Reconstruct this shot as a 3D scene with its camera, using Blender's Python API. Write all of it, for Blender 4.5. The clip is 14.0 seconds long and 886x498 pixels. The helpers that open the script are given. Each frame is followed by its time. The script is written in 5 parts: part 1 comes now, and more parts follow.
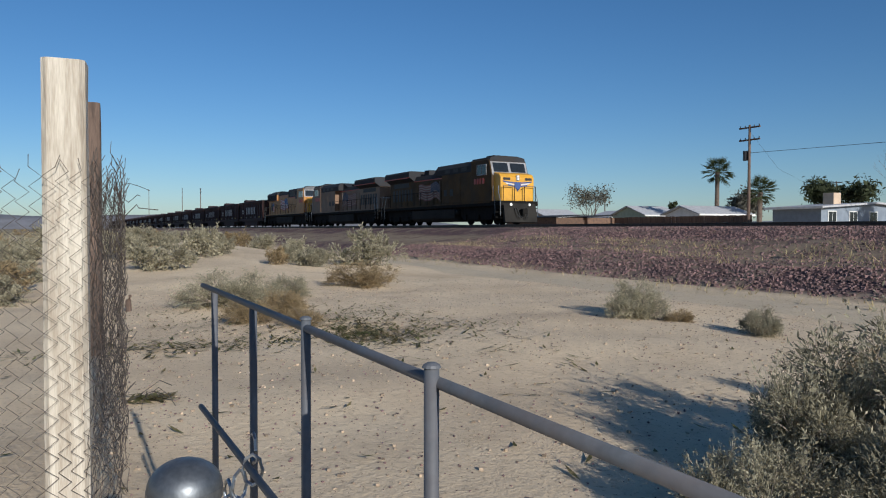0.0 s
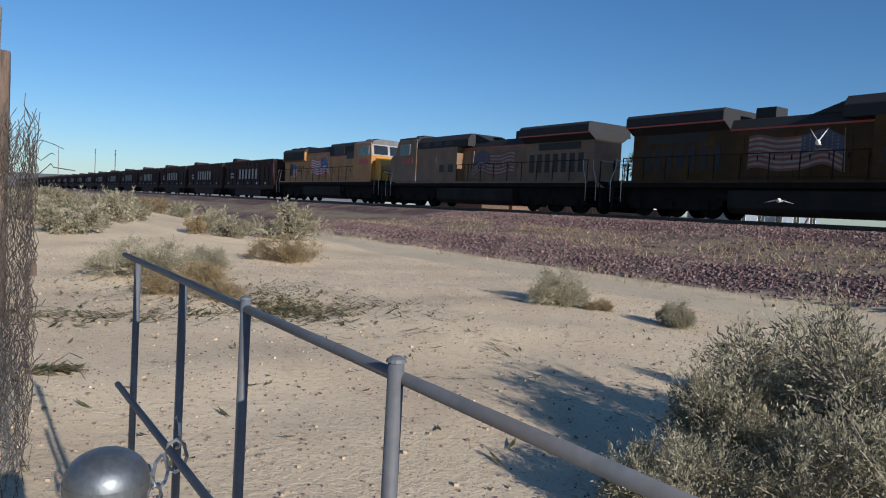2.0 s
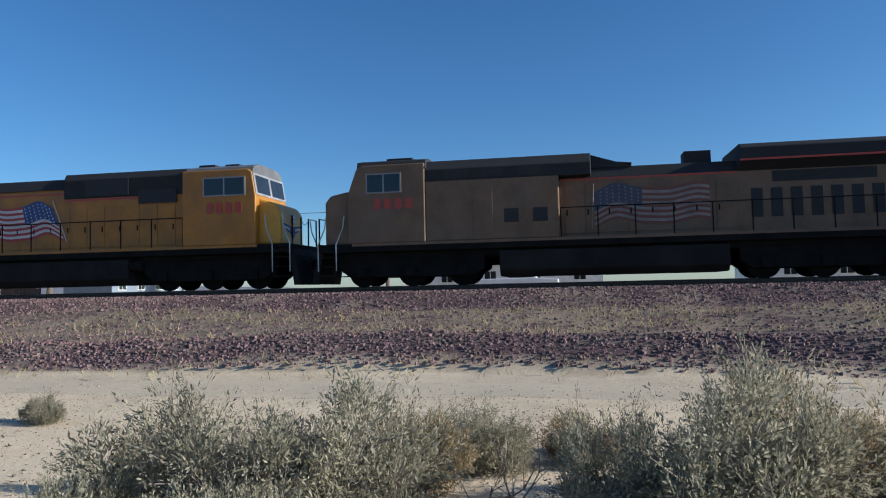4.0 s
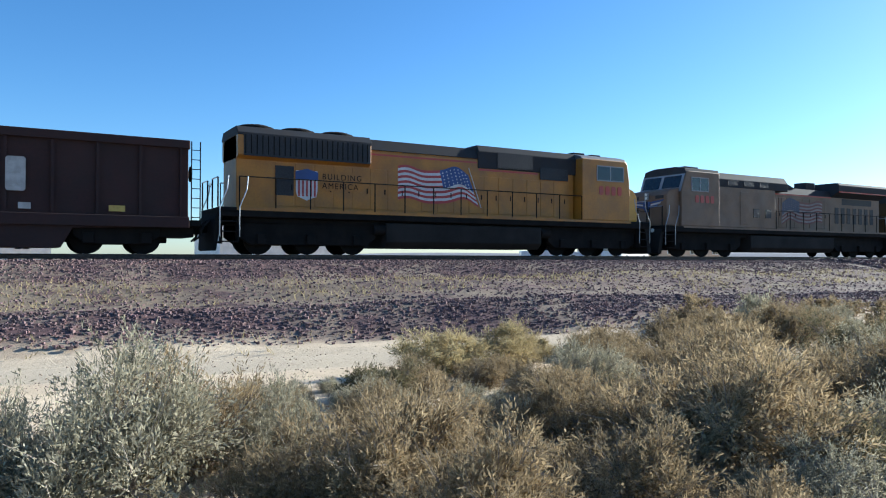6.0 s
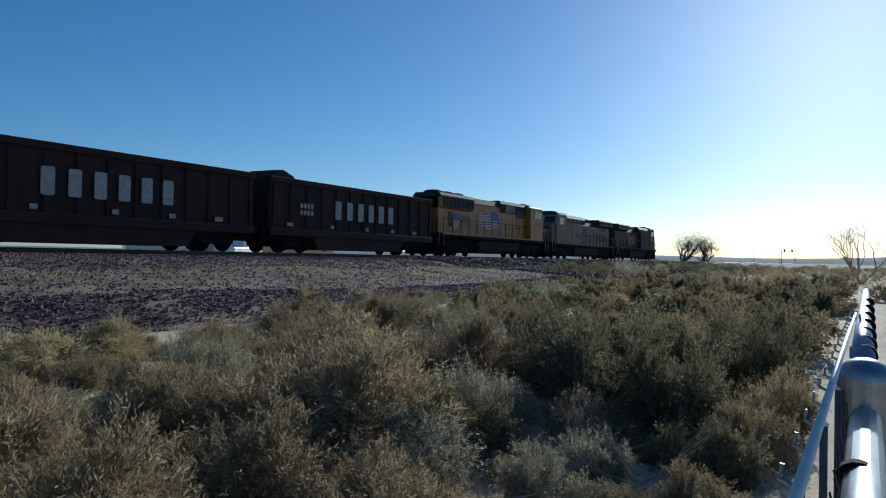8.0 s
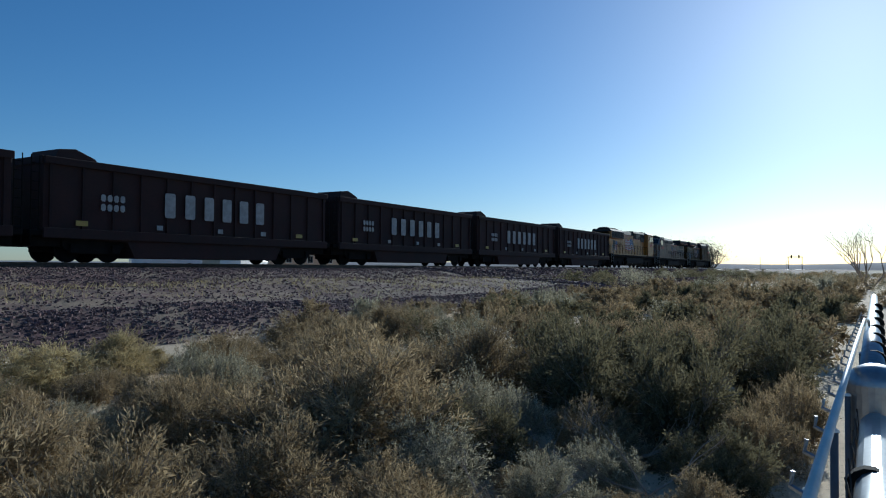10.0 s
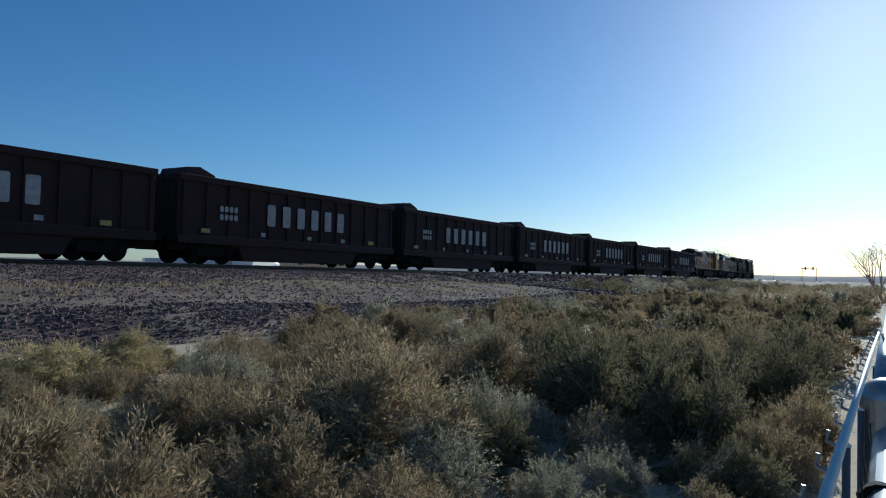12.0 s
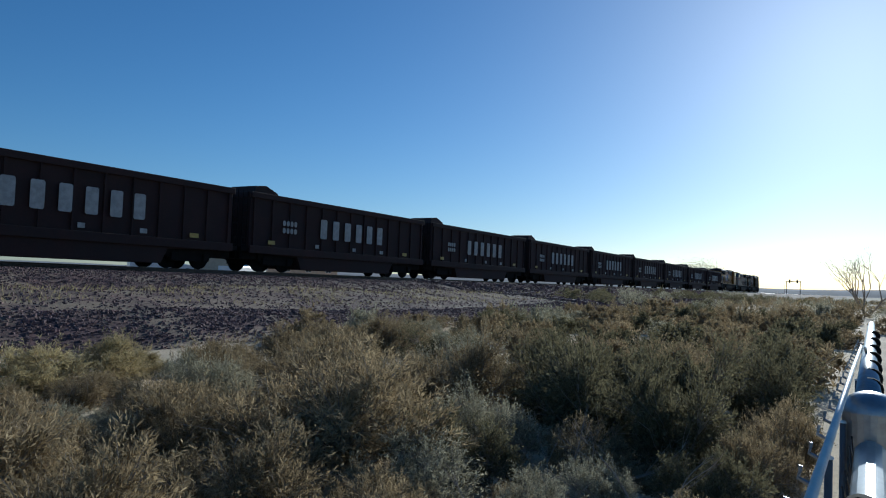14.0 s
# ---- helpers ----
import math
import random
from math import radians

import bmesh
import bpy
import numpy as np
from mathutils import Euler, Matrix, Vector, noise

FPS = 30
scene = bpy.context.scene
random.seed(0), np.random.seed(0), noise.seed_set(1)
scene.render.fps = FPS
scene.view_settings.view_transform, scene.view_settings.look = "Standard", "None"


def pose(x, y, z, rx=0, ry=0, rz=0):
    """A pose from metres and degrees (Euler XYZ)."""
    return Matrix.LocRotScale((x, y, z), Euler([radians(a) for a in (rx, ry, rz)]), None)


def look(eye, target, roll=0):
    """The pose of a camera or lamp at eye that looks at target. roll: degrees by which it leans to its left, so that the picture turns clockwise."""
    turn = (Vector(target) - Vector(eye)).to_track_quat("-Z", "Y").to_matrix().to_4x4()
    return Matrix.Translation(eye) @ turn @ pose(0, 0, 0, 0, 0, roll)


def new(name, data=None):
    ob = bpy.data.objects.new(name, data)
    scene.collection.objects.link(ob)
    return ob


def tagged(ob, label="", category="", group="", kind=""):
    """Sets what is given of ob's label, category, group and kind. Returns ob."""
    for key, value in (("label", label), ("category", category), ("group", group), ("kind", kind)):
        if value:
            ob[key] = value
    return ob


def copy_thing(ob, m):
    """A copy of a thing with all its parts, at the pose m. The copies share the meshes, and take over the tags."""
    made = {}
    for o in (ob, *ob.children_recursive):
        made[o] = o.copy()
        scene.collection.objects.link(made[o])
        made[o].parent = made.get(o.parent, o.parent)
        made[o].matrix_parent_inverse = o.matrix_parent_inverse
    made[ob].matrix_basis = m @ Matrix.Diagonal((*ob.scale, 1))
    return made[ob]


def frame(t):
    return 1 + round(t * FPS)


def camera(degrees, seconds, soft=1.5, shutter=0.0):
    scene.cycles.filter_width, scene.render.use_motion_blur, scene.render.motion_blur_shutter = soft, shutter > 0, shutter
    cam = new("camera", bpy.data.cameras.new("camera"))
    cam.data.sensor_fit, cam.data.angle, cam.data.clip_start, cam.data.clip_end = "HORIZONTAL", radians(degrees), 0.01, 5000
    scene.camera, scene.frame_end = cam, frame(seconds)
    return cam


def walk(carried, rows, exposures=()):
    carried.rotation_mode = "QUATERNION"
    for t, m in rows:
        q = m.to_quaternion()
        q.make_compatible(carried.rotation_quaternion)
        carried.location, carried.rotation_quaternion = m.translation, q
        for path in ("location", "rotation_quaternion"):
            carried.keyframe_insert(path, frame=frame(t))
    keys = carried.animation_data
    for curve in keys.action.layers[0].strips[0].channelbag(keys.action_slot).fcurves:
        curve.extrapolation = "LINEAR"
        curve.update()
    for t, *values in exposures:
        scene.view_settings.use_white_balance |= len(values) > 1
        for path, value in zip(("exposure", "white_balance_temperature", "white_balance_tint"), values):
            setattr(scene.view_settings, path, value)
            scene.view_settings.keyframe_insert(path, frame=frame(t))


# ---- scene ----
cam = camera(63.05, 14.0, 1.1)
PATH = [
    (0, (-0.44, 0.717, 1.382), (-2.2136, 1.6396, 1.3277), 0.12),
    (0.5, (-0.453, 0.71, 1.382), (-2.2161, 1.653, 1.3153), 0.62),
    (1, (-0.502, 0.67, 1.377), (-2.2714, 1.599, 1.3065), 1.43),
    (1.5, (-0.525, 0.668, 1.376), (-2.2808, 1.6225, 1.2945), 2.29),
    (2, (-0.537, 0.699, 1.386), (-2.2011, 1.8039, 1.2822), 3.31),
    (2.5, (-0.628, 0.822, 1.456), (-2.016, 2.2614, 1.4078), 2.79),
    (3, (-0.496, 0.821, 1.542), (-1.4006, 2.6041, 1.5939), 0.82),
    (3.2, (-0.47, 0.804, 1.551), (-1.2031, 2.6633, 1.6341), -1.61),
    (3.5, (-0.379, 0.743, 1.567), (-0.9227, 2.665, 1.6609), -2.3),
    (4.1, (-0.196, 0.62, 1.6), (-0.5292, 2.5891, 1.7111), -1.0),
    (4.7, (-0.014, 0.498, 1.633), (-0.2084, 2.4844, 1.7536), 0.5),
    (5.1, (0.108, 0.416, 1.655), (0.0733, 2.4118, 1.7781), 1.4),
    (5.3, (0.169, 0.375, 1.666), (0.3151, 2.3659, 1.7899), 1.78),
    (5.5, (0.114, 0.235, 1.646), (0.512, 2.1921, 1.7588), 2.44),
    (6, (0.203, 0.179, 1.677), (1.2083, 1.9084, 1.6974), 0.2),
    (6.5, (0.197, 0.212, 1.66), (1.7332, 1.4922, 1.6991), 0.29),
    (7, (0.172, 0.197, 1.634), (1.8899, 1.2199, 1.6923), 0.81),
    (7.5, (0.162, 0.198, 1.623), (1.9249, 1.1413, 1.6718), 1.61),
    (8, (0.15, 0.204, 1.615), (1.8852, 1.1984, 1.6383), 0.99),
    (8.2, (0.15, 0.203, 1.613), (1.8829, 1.2013, 1.6439), 0.9),
    (10.5, (0.15, 0.204, 1.615), (1.8761, 1.2129, 1.6658), 0.32),
    (11, (0.15, 0.204, 1.615), (1.8767, 1.2115, 1.6733), 0.93),
    (11.5, (0.15, 0.204, 1.615), (1.8693, 1.2238, 1.6764), 1.28),
    (12, (0.15, 0.204, 1.615), (1.8603, 1.2388, 1.679), 1.42),
    (12.5, (0.15, 0.204, 1.615), (1.8459, 1.2608, 1.6996), 1.36),
    (13, (0.15, 0.204, 1.615), (1.8519, 1.2528, 1.6744), 1.56),
    (13.5, (0.15, 0.204, 1.615), (1.8608, 1.2366, 1.6978), 2.16),
    (14, (0.15, 0.204, 1.615), (1.8768, 1.2092, 1.7029), 2.18),
]
EXPOSURES = [(0, -0.12, 6000, 10), (1.5, -0.06, 6000, 11), (2.0, 0.12, 6000, 11), (2.5, 0.15, 6000, 11), (3.2, 0.22, 5850, 10), (5.3, 0.9, 5700, 5), (6.0, 1.1, 5700, 5), (6.5, 0.55, 5600, 0), (7.0, -0.18, 5350, 2), (14, -0.22, 5350, 2)]
walk(cam, [(t, look(eye, target, roll)) for t, eye, target, roll in PATH], EXPOSURES)

# ---- light ----
SUN_AZ, SUN_EL = radians(90), radians(19.5)
SUN = Vector((math.sin(SUN_AZ) * math.cos(SUN_EL), math.cos(SUN_AZ) * math.cos(SUN_EL), math.sin(SUN_EL)))
world = bpy.data.worlds.new("sky")
scene.world = world
world.use_nodes = True
wn = world.node_tree.nodes
sky = wn.new("ShaderNodeTexSky")
sky.sky_type, sky.sun_disc = "NISHITA", False
sky.sun_elevation, sky.sun_rotation = SUN_EL, SUN_AZ
sky.air_density, sky.dust_density, sky.ozone_density, sky.altitude = 1.0, 0.75, 4.0, 900
rich = wn.new("ShaderNodeHueSaturation")
rich.inputs["Saturation"].default_value = 1.13
world.node_tree.links.new(sky.outputs[0], rich.inputs["Color"])
world.node_tree.links.new(rich.outputs[0], wn["Background"].inputs[0])
wn["Background"].inputs[1].default_value = 0.09
lamp = bpy.data.lights.new("sun", "SUN")
lamp.energy, lamp.angle, lamp.color = 5.4, radians(0.53), (1.0, 0.93, 0.82)
sun_ob = new("sun", lamp)
sun_ob.matrix_world = look(SUN * 200, (0, 0, 0))


# ---- materials ----
def mat(name, a, b=None, rough=0.8, metal=0.0, scale=6.0, fine=60.0, bump=0.15, spread=(0.35, 0.65), island=0.0, per_object=0.0, dirt=None, dirt_scale=1.5, dirt_amount=0.5):
    """Two colours mixed by coarse and fine noise, with a fine relief and, where given, patches of dirt."""
    m = bpy.data.materials.new(name)
    m.use_nodes = True
    n, l = m.node_tree.nodes, m.node_tree.links
    p = n["Principled BSDF"]
    b = b or tuple(c * 0.75 for c in a)
    co = n.new("ShaderNodeTexCoord")
    n1, n2 = n.new("ShaderNodeTexNoise"), n.new("ShaderNodeTexNoise")
    n1.inputs["Scale"].default_value, n2.inputs["Scale"].default_value = scale, fine
    n1.inputs["Detail"].default_value, n2.inputs["Detail"].default_value = 5, 3
    add = n.new("ShaderNodeMath")
    add.operation = "MULTIPLY_ADD"
    add.inputs[1].default_value = 0.45
    ramp = n.new("ShaderNodeMapRange")
    ramp.inputs[1].default_value, ramp.inputs[2].default_value = spread[0] + 0.22, spread[1] + 0.22
    mix = n.new("ShaderNodeMix")
    mix.data_type = "RGBA"
    mix.inputs[6].default_value, mix.inputs[7].default_value = (*a, 1), (*b, 1)
    for t in (n1, n2):
        l.new(co.outputs["Object"], t.inputs["Vector"])
    l.new(n2.outputs[0], add.inputs[0])
    l.new(n1.outputs[0], add.inputs[2])
    l.new(add.outputs[0], ramp.inputs[0])
    l.new(ramp.outputs[0], mix.inputs[0])
    out = mix.outputs[2]
    if dirt:
        n3 = n.new("ShaderNodeTexNoise")
        n3.inputs["Scale"].default_value, n3.inputs["Detail"].default_value, n3.inputs["Roughness"].default_value = dirt_scale, 6, 0.65
        l.new(co.outputs["Object"], n3.inputs["Vector"])
        r3 = n.new("ShaderNodeMapRange")
        r3.inputs[1].default_value, r3.inputs[2].default_value, r3.inputs[4].default_value = 0.42, 0.7, dirt_amount
        l.new(n3.outputs[0], r3.inputs[0])
        m3 = n.new("ShaderNodeMix")
        m3.data_type = "RGBA"
        m3.inputs[7].default_value = (*dirt, 1)
        l.new(r3.outputs[0], m3.inputs[0])
        l.new(out, m3.inputs[6])
        out = m3.outputs[2]
    for amount, node, socket in ((island, "ShaderNodeNewGeometry", "Random Per Island"), (per_object, "ShaderNodeObjectInfo", "Random")):
        if amount:
            g = n.new(node)
            r = n.new("ShaderNodeMapRange")
            r.inputs[3].default_value, r.inputs[4].default_value = 1 - amount, 1 + amount
            hs = n.new("ShaderNodeHueSaturation")
            l.new(g.outputs[socket], r.inputs[0])
            l.new(r.outputs[0], hs.inputs["Value"])
            l.new(out, hs.inputs["Color"])
            out = hs.outputs[0]
    l.new(out, p.inputs["Base Color"])
    p.inputs["Roughness"].default_value, p.inputs["Metallic"].default_value = rough, metal
    if bump:
        bp = n.new("ShaderNodeBump")
        bp.inputs["Strength"].default_value, bp.inputs["Distance"].default_value = bump, 0.02
        l.new(add.outputs[0], bp.inputs["Height"])
        l.new(bp.outputs[0], p.inputs["Normal"])
    return m


def leaf_mat(name, a, b, island=0.25):
    m = mat(name, a, b, rough=0.85, scale=3, fine=40, bump=0, island=island, per_object=0.15)
    n, l = m.node_tree.nodes, m.node_tree.links
    p, out = n["Principled BSDF"], n["Material Output"]
    tr = n.new("ShaderNodeBsdfTranslucent")
    src = p.inputs["Base Color"].links[0].from_socket
    l.new(src, tr.inputs[0])
    mx = n.new("ShaderNodeMixShader")
    mx.inputs[0].default_value = 0.4
    l.new(p.outputs[0], mx.inputs[1])
    l.new(tr.outputs[0], mx.inputs[2])
    l.new(mx.outputs[0], out.inputs[0])
    p.inputs["Specular IOR Level"].default_value = 0.15
    return m


def ground_mat():
    """Tan desert sand that turns to purple crushed rock on the railway bank, by the place across the track."""
    m = bpy.data.materials.new("sand and ballast")
    m.use_nodes = True
    n, l = m.node_tree.nodes, m.node_tree.links
    p = n["Principled BSDF"]
    pos = n.new("ShaderNodeNewGeometry").outputs["Position"]

    def noise_of(scale, detail=4, rough=0.55):
        t = n.new("ShaderNodeTexNoise")
        t.inputs["Scale"].default_value, t.inputs["Detail"].default_value, t.inputs["Roughness"].default_value = scale, detail, rough
        l.new(pos, t.inputs["Vector"])
        return t.outputs[0]

    def ranged(v, a, b, c=0.0, d=1.0):
        r = n.new("ShaderNodeMapRange")
        for i, x in enumerate((a, b, c, d)):
            r.inputs[i + 1].default_value = x
        l.new(v, r.inputs[0])
        return r.outputs[0]

    def mixed(f, a, b):
        x = n.new("ShaderNodeMix")
        x.data_type = "RGBA"
        l.new(f, x.inputs[0])
        for i, v in ((6, a), (7, b)):
            if isinstance(v, tuple):
                x.inputs[i].default_value = (*v, 1)
            else:
                l.new(v, x.inputs[i])
        return x.outputs[2]

    def maths(op, a, b):
        x = n.new("ShaderNodeMath")
        x.operation = op
        for i, v in enumerate((a, b)):
            if isinstance(v, (int, float)):
                x.inputs[i].default_value = v
            else:
                l.new(v, x.inputs[i])
        return x.outputs[0]

    place = n.new("ShaderNodeSeparateXYZ")
    l.new(pos, place.inputs[0])
    across = maths("SUBTRACT", place.outputs[1], maths("MULTIPLY", ranged(place.outputs[0], -2, 11, 0.9, -0.9), ranged(place.outputs[1], 17, 21, 1, 0)))
    sand = mixed(ranged(noise_of(0.45, 6, 0.6), 0.35, 0.68), (0.72, 0.575, 0.39), (0.56, 0.43, 0.285))
    yy = maths("ADD", across, maths("MULTIPLY", noise_of(0.2, 3), 0.8))
    sand = mixed(maths("MULTIPLY", ranged(yy, 10.6, 11.3), ranged(yy, 13.4, 12.8, 0, 0.85)), sand, (0.52, 0.43, 0.305))
    sand = mixed(ranged(noise_of(24, 4, 0.7), 0.56, 0.68, 0, 0.75), sand, (0.29, 0.21, 0.145))
    sand = mixed(ranged(noise_of(70, 2), 0.62, 0.72, 0, 0.6), sand, (0.70, 0.61, 0.5))
    sand = mixed(ranged(noise_of(3.2, 5, 0.7), 0.55, 0.72, 0, 0.4), sand, (0.33, 0.24, 0.165))
    vor = n.new("ShaderNodeTexVoronoi")
    vor.inputs["Scale"].default_value = 9
    l.new(pos, vor.inputs["Vector"])
    rock = mixed(ranged(vor.outputs["Color"], 0.1, 0.9), (0.15, 0.088, 0.082), (0.055, 0.038, 0.039))
    rock = mixed(ranged(noise_of(0.5, 5, 0.6), 0.48, 0.6, 0, 0.65), rock, (0.26, 0.205, 0.145))
    band = maths("MULTIPLY", ranged(yy, 15.4, 16.4), ranged(yy, 22.0, 21.0))
    rock = mixed(maths("MULTIPLY", maths("MULTIPLY", band, ranged(place.outputs[0], 3, 13, 1, 0.4)), ranged(noise_of(0.9, 5, 0.7), 0.38, 0.52, 0, 0.85)), rock, (0.25, 0.195, 0.13))
    y = maths("ADD", across, maths("MULTIPLY", maths("SUBTRACT", noise_of(0.35, 5), 0.5), 1.8))
    bank = maths("MULTIPLY", ranged(y, 13.0, 13.9), ranged(y, 42, 39))
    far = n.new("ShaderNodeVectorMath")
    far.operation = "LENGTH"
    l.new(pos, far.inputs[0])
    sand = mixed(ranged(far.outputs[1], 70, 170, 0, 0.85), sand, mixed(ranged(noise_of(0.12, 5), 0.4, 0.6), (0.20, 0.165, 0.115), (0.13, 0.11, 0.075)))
    l.new(mixed(bank, sand, rock), p.inputs["Base Color"])
    p.inputs["Roughness"].default_value = 0.95
    p.inputs["Specular IOR Level"].default_value = 0.2
    height = maths("ADD", noise_of(14, 5, 0.65), maths("MULTIPLY", noise_of(55, 3), 0.5))
    bp = n.new("ShaderNodeBump")
    bp.inputs["Strength"].default_value, bp.inputs["Distance"].default_value = 0.45, 0.03
    l.new(height, bp.inputs["Height"])
    l.new(bp.outputs[0], p.inputs["Normal"])
    return m


GROUND = ground_mat()
STONE = mat("crushed rock", (0.215, 0.13, 0.122), (0.11, 0.076, 0.074), 0.95, scale=3, fine=30, island=0.4)
PEBBLE = mat("pale pebble", (0.40, 0.31, 0.22), (0.26, 0.2, 0.14), 0.95, island=0.45)
# Lit copy of the yellow: sunshine is put into the noses' colour.
SUNLIT_NOSE = mat("yellow nose paint brightened for sun", (0.66, 0.34, 0.03), (0.55, 0.28, 0.03), 0.4, scale=1.2, fine=14, bump=0.03, dirt=(0.2, 0.12, 0.05), dirt_amount=0.25)
# Soot, darkened further to paint in shade on the lead locomotive's body.
SHADED_SOOTY = mat("soot-stained yellow paint darkened for shade", (0.085, 0.045, 0.012), (0.048, 0.027, 0.009), 0.65, scale=1.0, fine=12, bump=0.03, dirt=(0.05, 0.04, 0.03), dirt_scale=0.7, dirt_amount=0.75)
YELLOW = mat("weathered yellow paint", (0.43, 0.175, 0.016), (0.32, 0.13, 0.014), 0.5, scale=1.2, fine=14, bump=0.03, dirt=(0.12, 0.08, 0.05), dirt_scale=0.9, dirt_amount=0.45)
DUSTY = mat("dusty faded yellow paint", (0.19, 0.108, 0.056), (0.13, 0.076, 0.041), 0.6, scale=1.2, fine=14, bump=0.03, dirt=(0.19, 0.14, 0.105), dirt_scale=0.8, dirt_amount=0.5)
GREY = mat("grey roof paint", (0.035, 0.037, 0.042), (0.022, 0.024, 0.027), 0.75, scale=1.5, bump=0.05, dirt=(0.06, 0.05, 0.045), dirt_amount=0.5)
PALEROOF = mat("dull grey cab roof paint", (0.15, 0.15, 0.155), (0.10, 0.10, 0.105), 0.6, scale=1.5, bump=0.03, dirt=(0.09, 0.08, 0.07), dirt_amount=0.4)
CABGREY = mat("pale grey cab paint", (0.30, 0.30, 0.31), (0.22, 0.22, 0.23), 0.5, scale=1.5, bump=0.03, dirt=(0.2, 0.18, 0.15), dirt_amount=0.3)
BLACKMETAL = mat("grimy black steel", (0.012, 0.0115, 0.011), (0.007, 0.007, 0.0065), 0.9, 0.0, scale=2, bump=0.1, dirt=(0.022, 0.018, 0.015), dirt_amount=0.5)
TANKGREY = mat("dusty fuel tank steel", (0.028, 0.026, 0.023), (0.016, 0.015, 0.014), 0.8, 0.0, scale=1, bump=0.05, dirt=(0.03, 0.027, 0.024))
GRILLE = mat("dark radiator grille", (0.03, 0.03, 0.032), (0.018, 0.018, 0.02), 0.6, 0.3, scale=20, fine=120, bump=0.4)
RED = mat("faded red paint", (0.42, 0.05, 0.03), (0.33, 0.06, 0.045), 0.5, scale=3, bump=0)
FLAGRED = mat("flag red", (0.42, 0.05, 0.045), (0.33, 0.05, 0.045), 0.6, scale=2, bump=0)
FLAGWHITE = mat("flag white", (0.62, 0.6, 0.58), (0.5, 0.47, 0.45), 0.6, scale=2, bump=0)
OLDWHITE = mat("faded flag white", (0.30, 0.25, 0.22), (0.2, 0.16, 0.14), 0.7, scale=2, bump=0)
OLDRED = mat("faded flag red", (0.2, 0.07, 0.05), (0.15, 0.065, 0.05), 0.7, scale=2, bump=0)
OLDBLUE = mat("faded flag blue", (0.07, 0.075, 0.11), (0.055, 0.06, 0.085), 0.7, scale=2, bump=0)
FLAGBLUE = mat("flag blue", (0.035, 0.075, 0.23), (0.03, 0.06, 0.17), 0.6, scale=2, bump=0)
WHITE = mat("white lettering paint", (0.45, 0.44, 0.42), (0.33, 0.32, 0.30), 0.7, scale=5, fine=40, bump=0)
HOPPER = mat("oxide brown car paint", (0.038, 0.0135, 0.0115), (0.024, 0.0095, 0.0085), 0.85, scale=0.9, fine=10, bump=0.06, dirt=(0.022, 0.016, 0.014), dirt_scale=0.7, dirt_amount=0.6, per_object=0.15)
RAILSTEEL = mat("worn rail steel", (0.10, 0.075, 0.06), (0.06, 0.045, 0.038), 0.5, 0.6, scale=8)
RAILTOP = mat("polished rail head", (0.5, 0.48, 0.46), (0.4, 0.38, 0.36), 0.25, 1.0, scale=8, bump=0)
TIE = mat("creosoted tie", (0.075, 0.055, 0.045), (0.04, 0.032, 0.028), 0.9, scale=4, per_object=0.2)
GALV = mat("galvanised steel", (0.42, 0.44, 0.46), (0.30, 0.32, 0.34), 0.36, 0.85, scale=14, fine=90, bump=0.05, dirt=(0.2, 0.18, 0.16), dirt_scale=6, dirt_amount=0.35)
PIPEGREY = mat("grey painted pipe", (0.115, 0.125, 0.14), (0.08, 0.088, 0.10), 0.6, 0.0, scale=10, fine=90, bump=0.05, dirt=(0.14, 0.1, 0.08), dirt_scale=7, dirt_amount=0.4)
CAPGREY = mat("dull zinc post", (0.20, 0.215, 0.23), (0.13, 0.14, 0.15), 0.45, 0.7, scale=12, fine=90, bump=0.06, dirt=(0.10, 0.09, 0.08), dirt_scale=7, dirt_amount=0.5)
# Non-metal white: the sun's glint on rod and caps is painted in.
GLINT_ROD = mat("zinc rod whitened for sun glint", (0.86, 0.83, 0.77), (0.74, 0.71, 0.65), 0.4, 0.0, scale=14, fine=90, bump=0.03)
WIRE = mat("weathered fence wire", (0.085, 0.068, 0.055), (0.05, 0.04, 0.034), 0.85, 0.0, scale=12, bump=0)
GLASS = mat("dark cab glass", (0.02, 0.025, 0.03), (0.015, 0.018, 0.02), 0.06, 0, scale=3, bump=0)
LAMPGLASS = mat("lamp lens", (0.85, 0.85, 0.8), (0.7, 0.7, 0.65), 0.15, 0, scale=3, bump=0)

for matte in (BLACKMETAL, TANKGREY, GREY, SHADED_SOOTY):
    matte.node_tree.nodes["Principled BSDF"].inputs["Specular IOR Level"].default_value = 0.15


def wood_mat(name, a, b, stretch=14.0):
    m = mat(name, a, b, 0.85, scale=3.0, fine=22, bump=0.5, spread=(0.3, 0.7))
    n, l = m.node_tree.nodes, m.node_tree.links
    co = [x for x in n if x.type == "TEX_COORD"][0]
    mp = n.new("ShaderNodeMapping")
    mp.inputs["Scale"].default_value = (stretch, stretch, 0.8)
    l.new(co.outputs["Object"], mp.inputs[0])
    for x in n:
        if x.type == "TEX_NOISE":
            l.new(mp.outputs[0], x.inputs["Vector"])
    return m


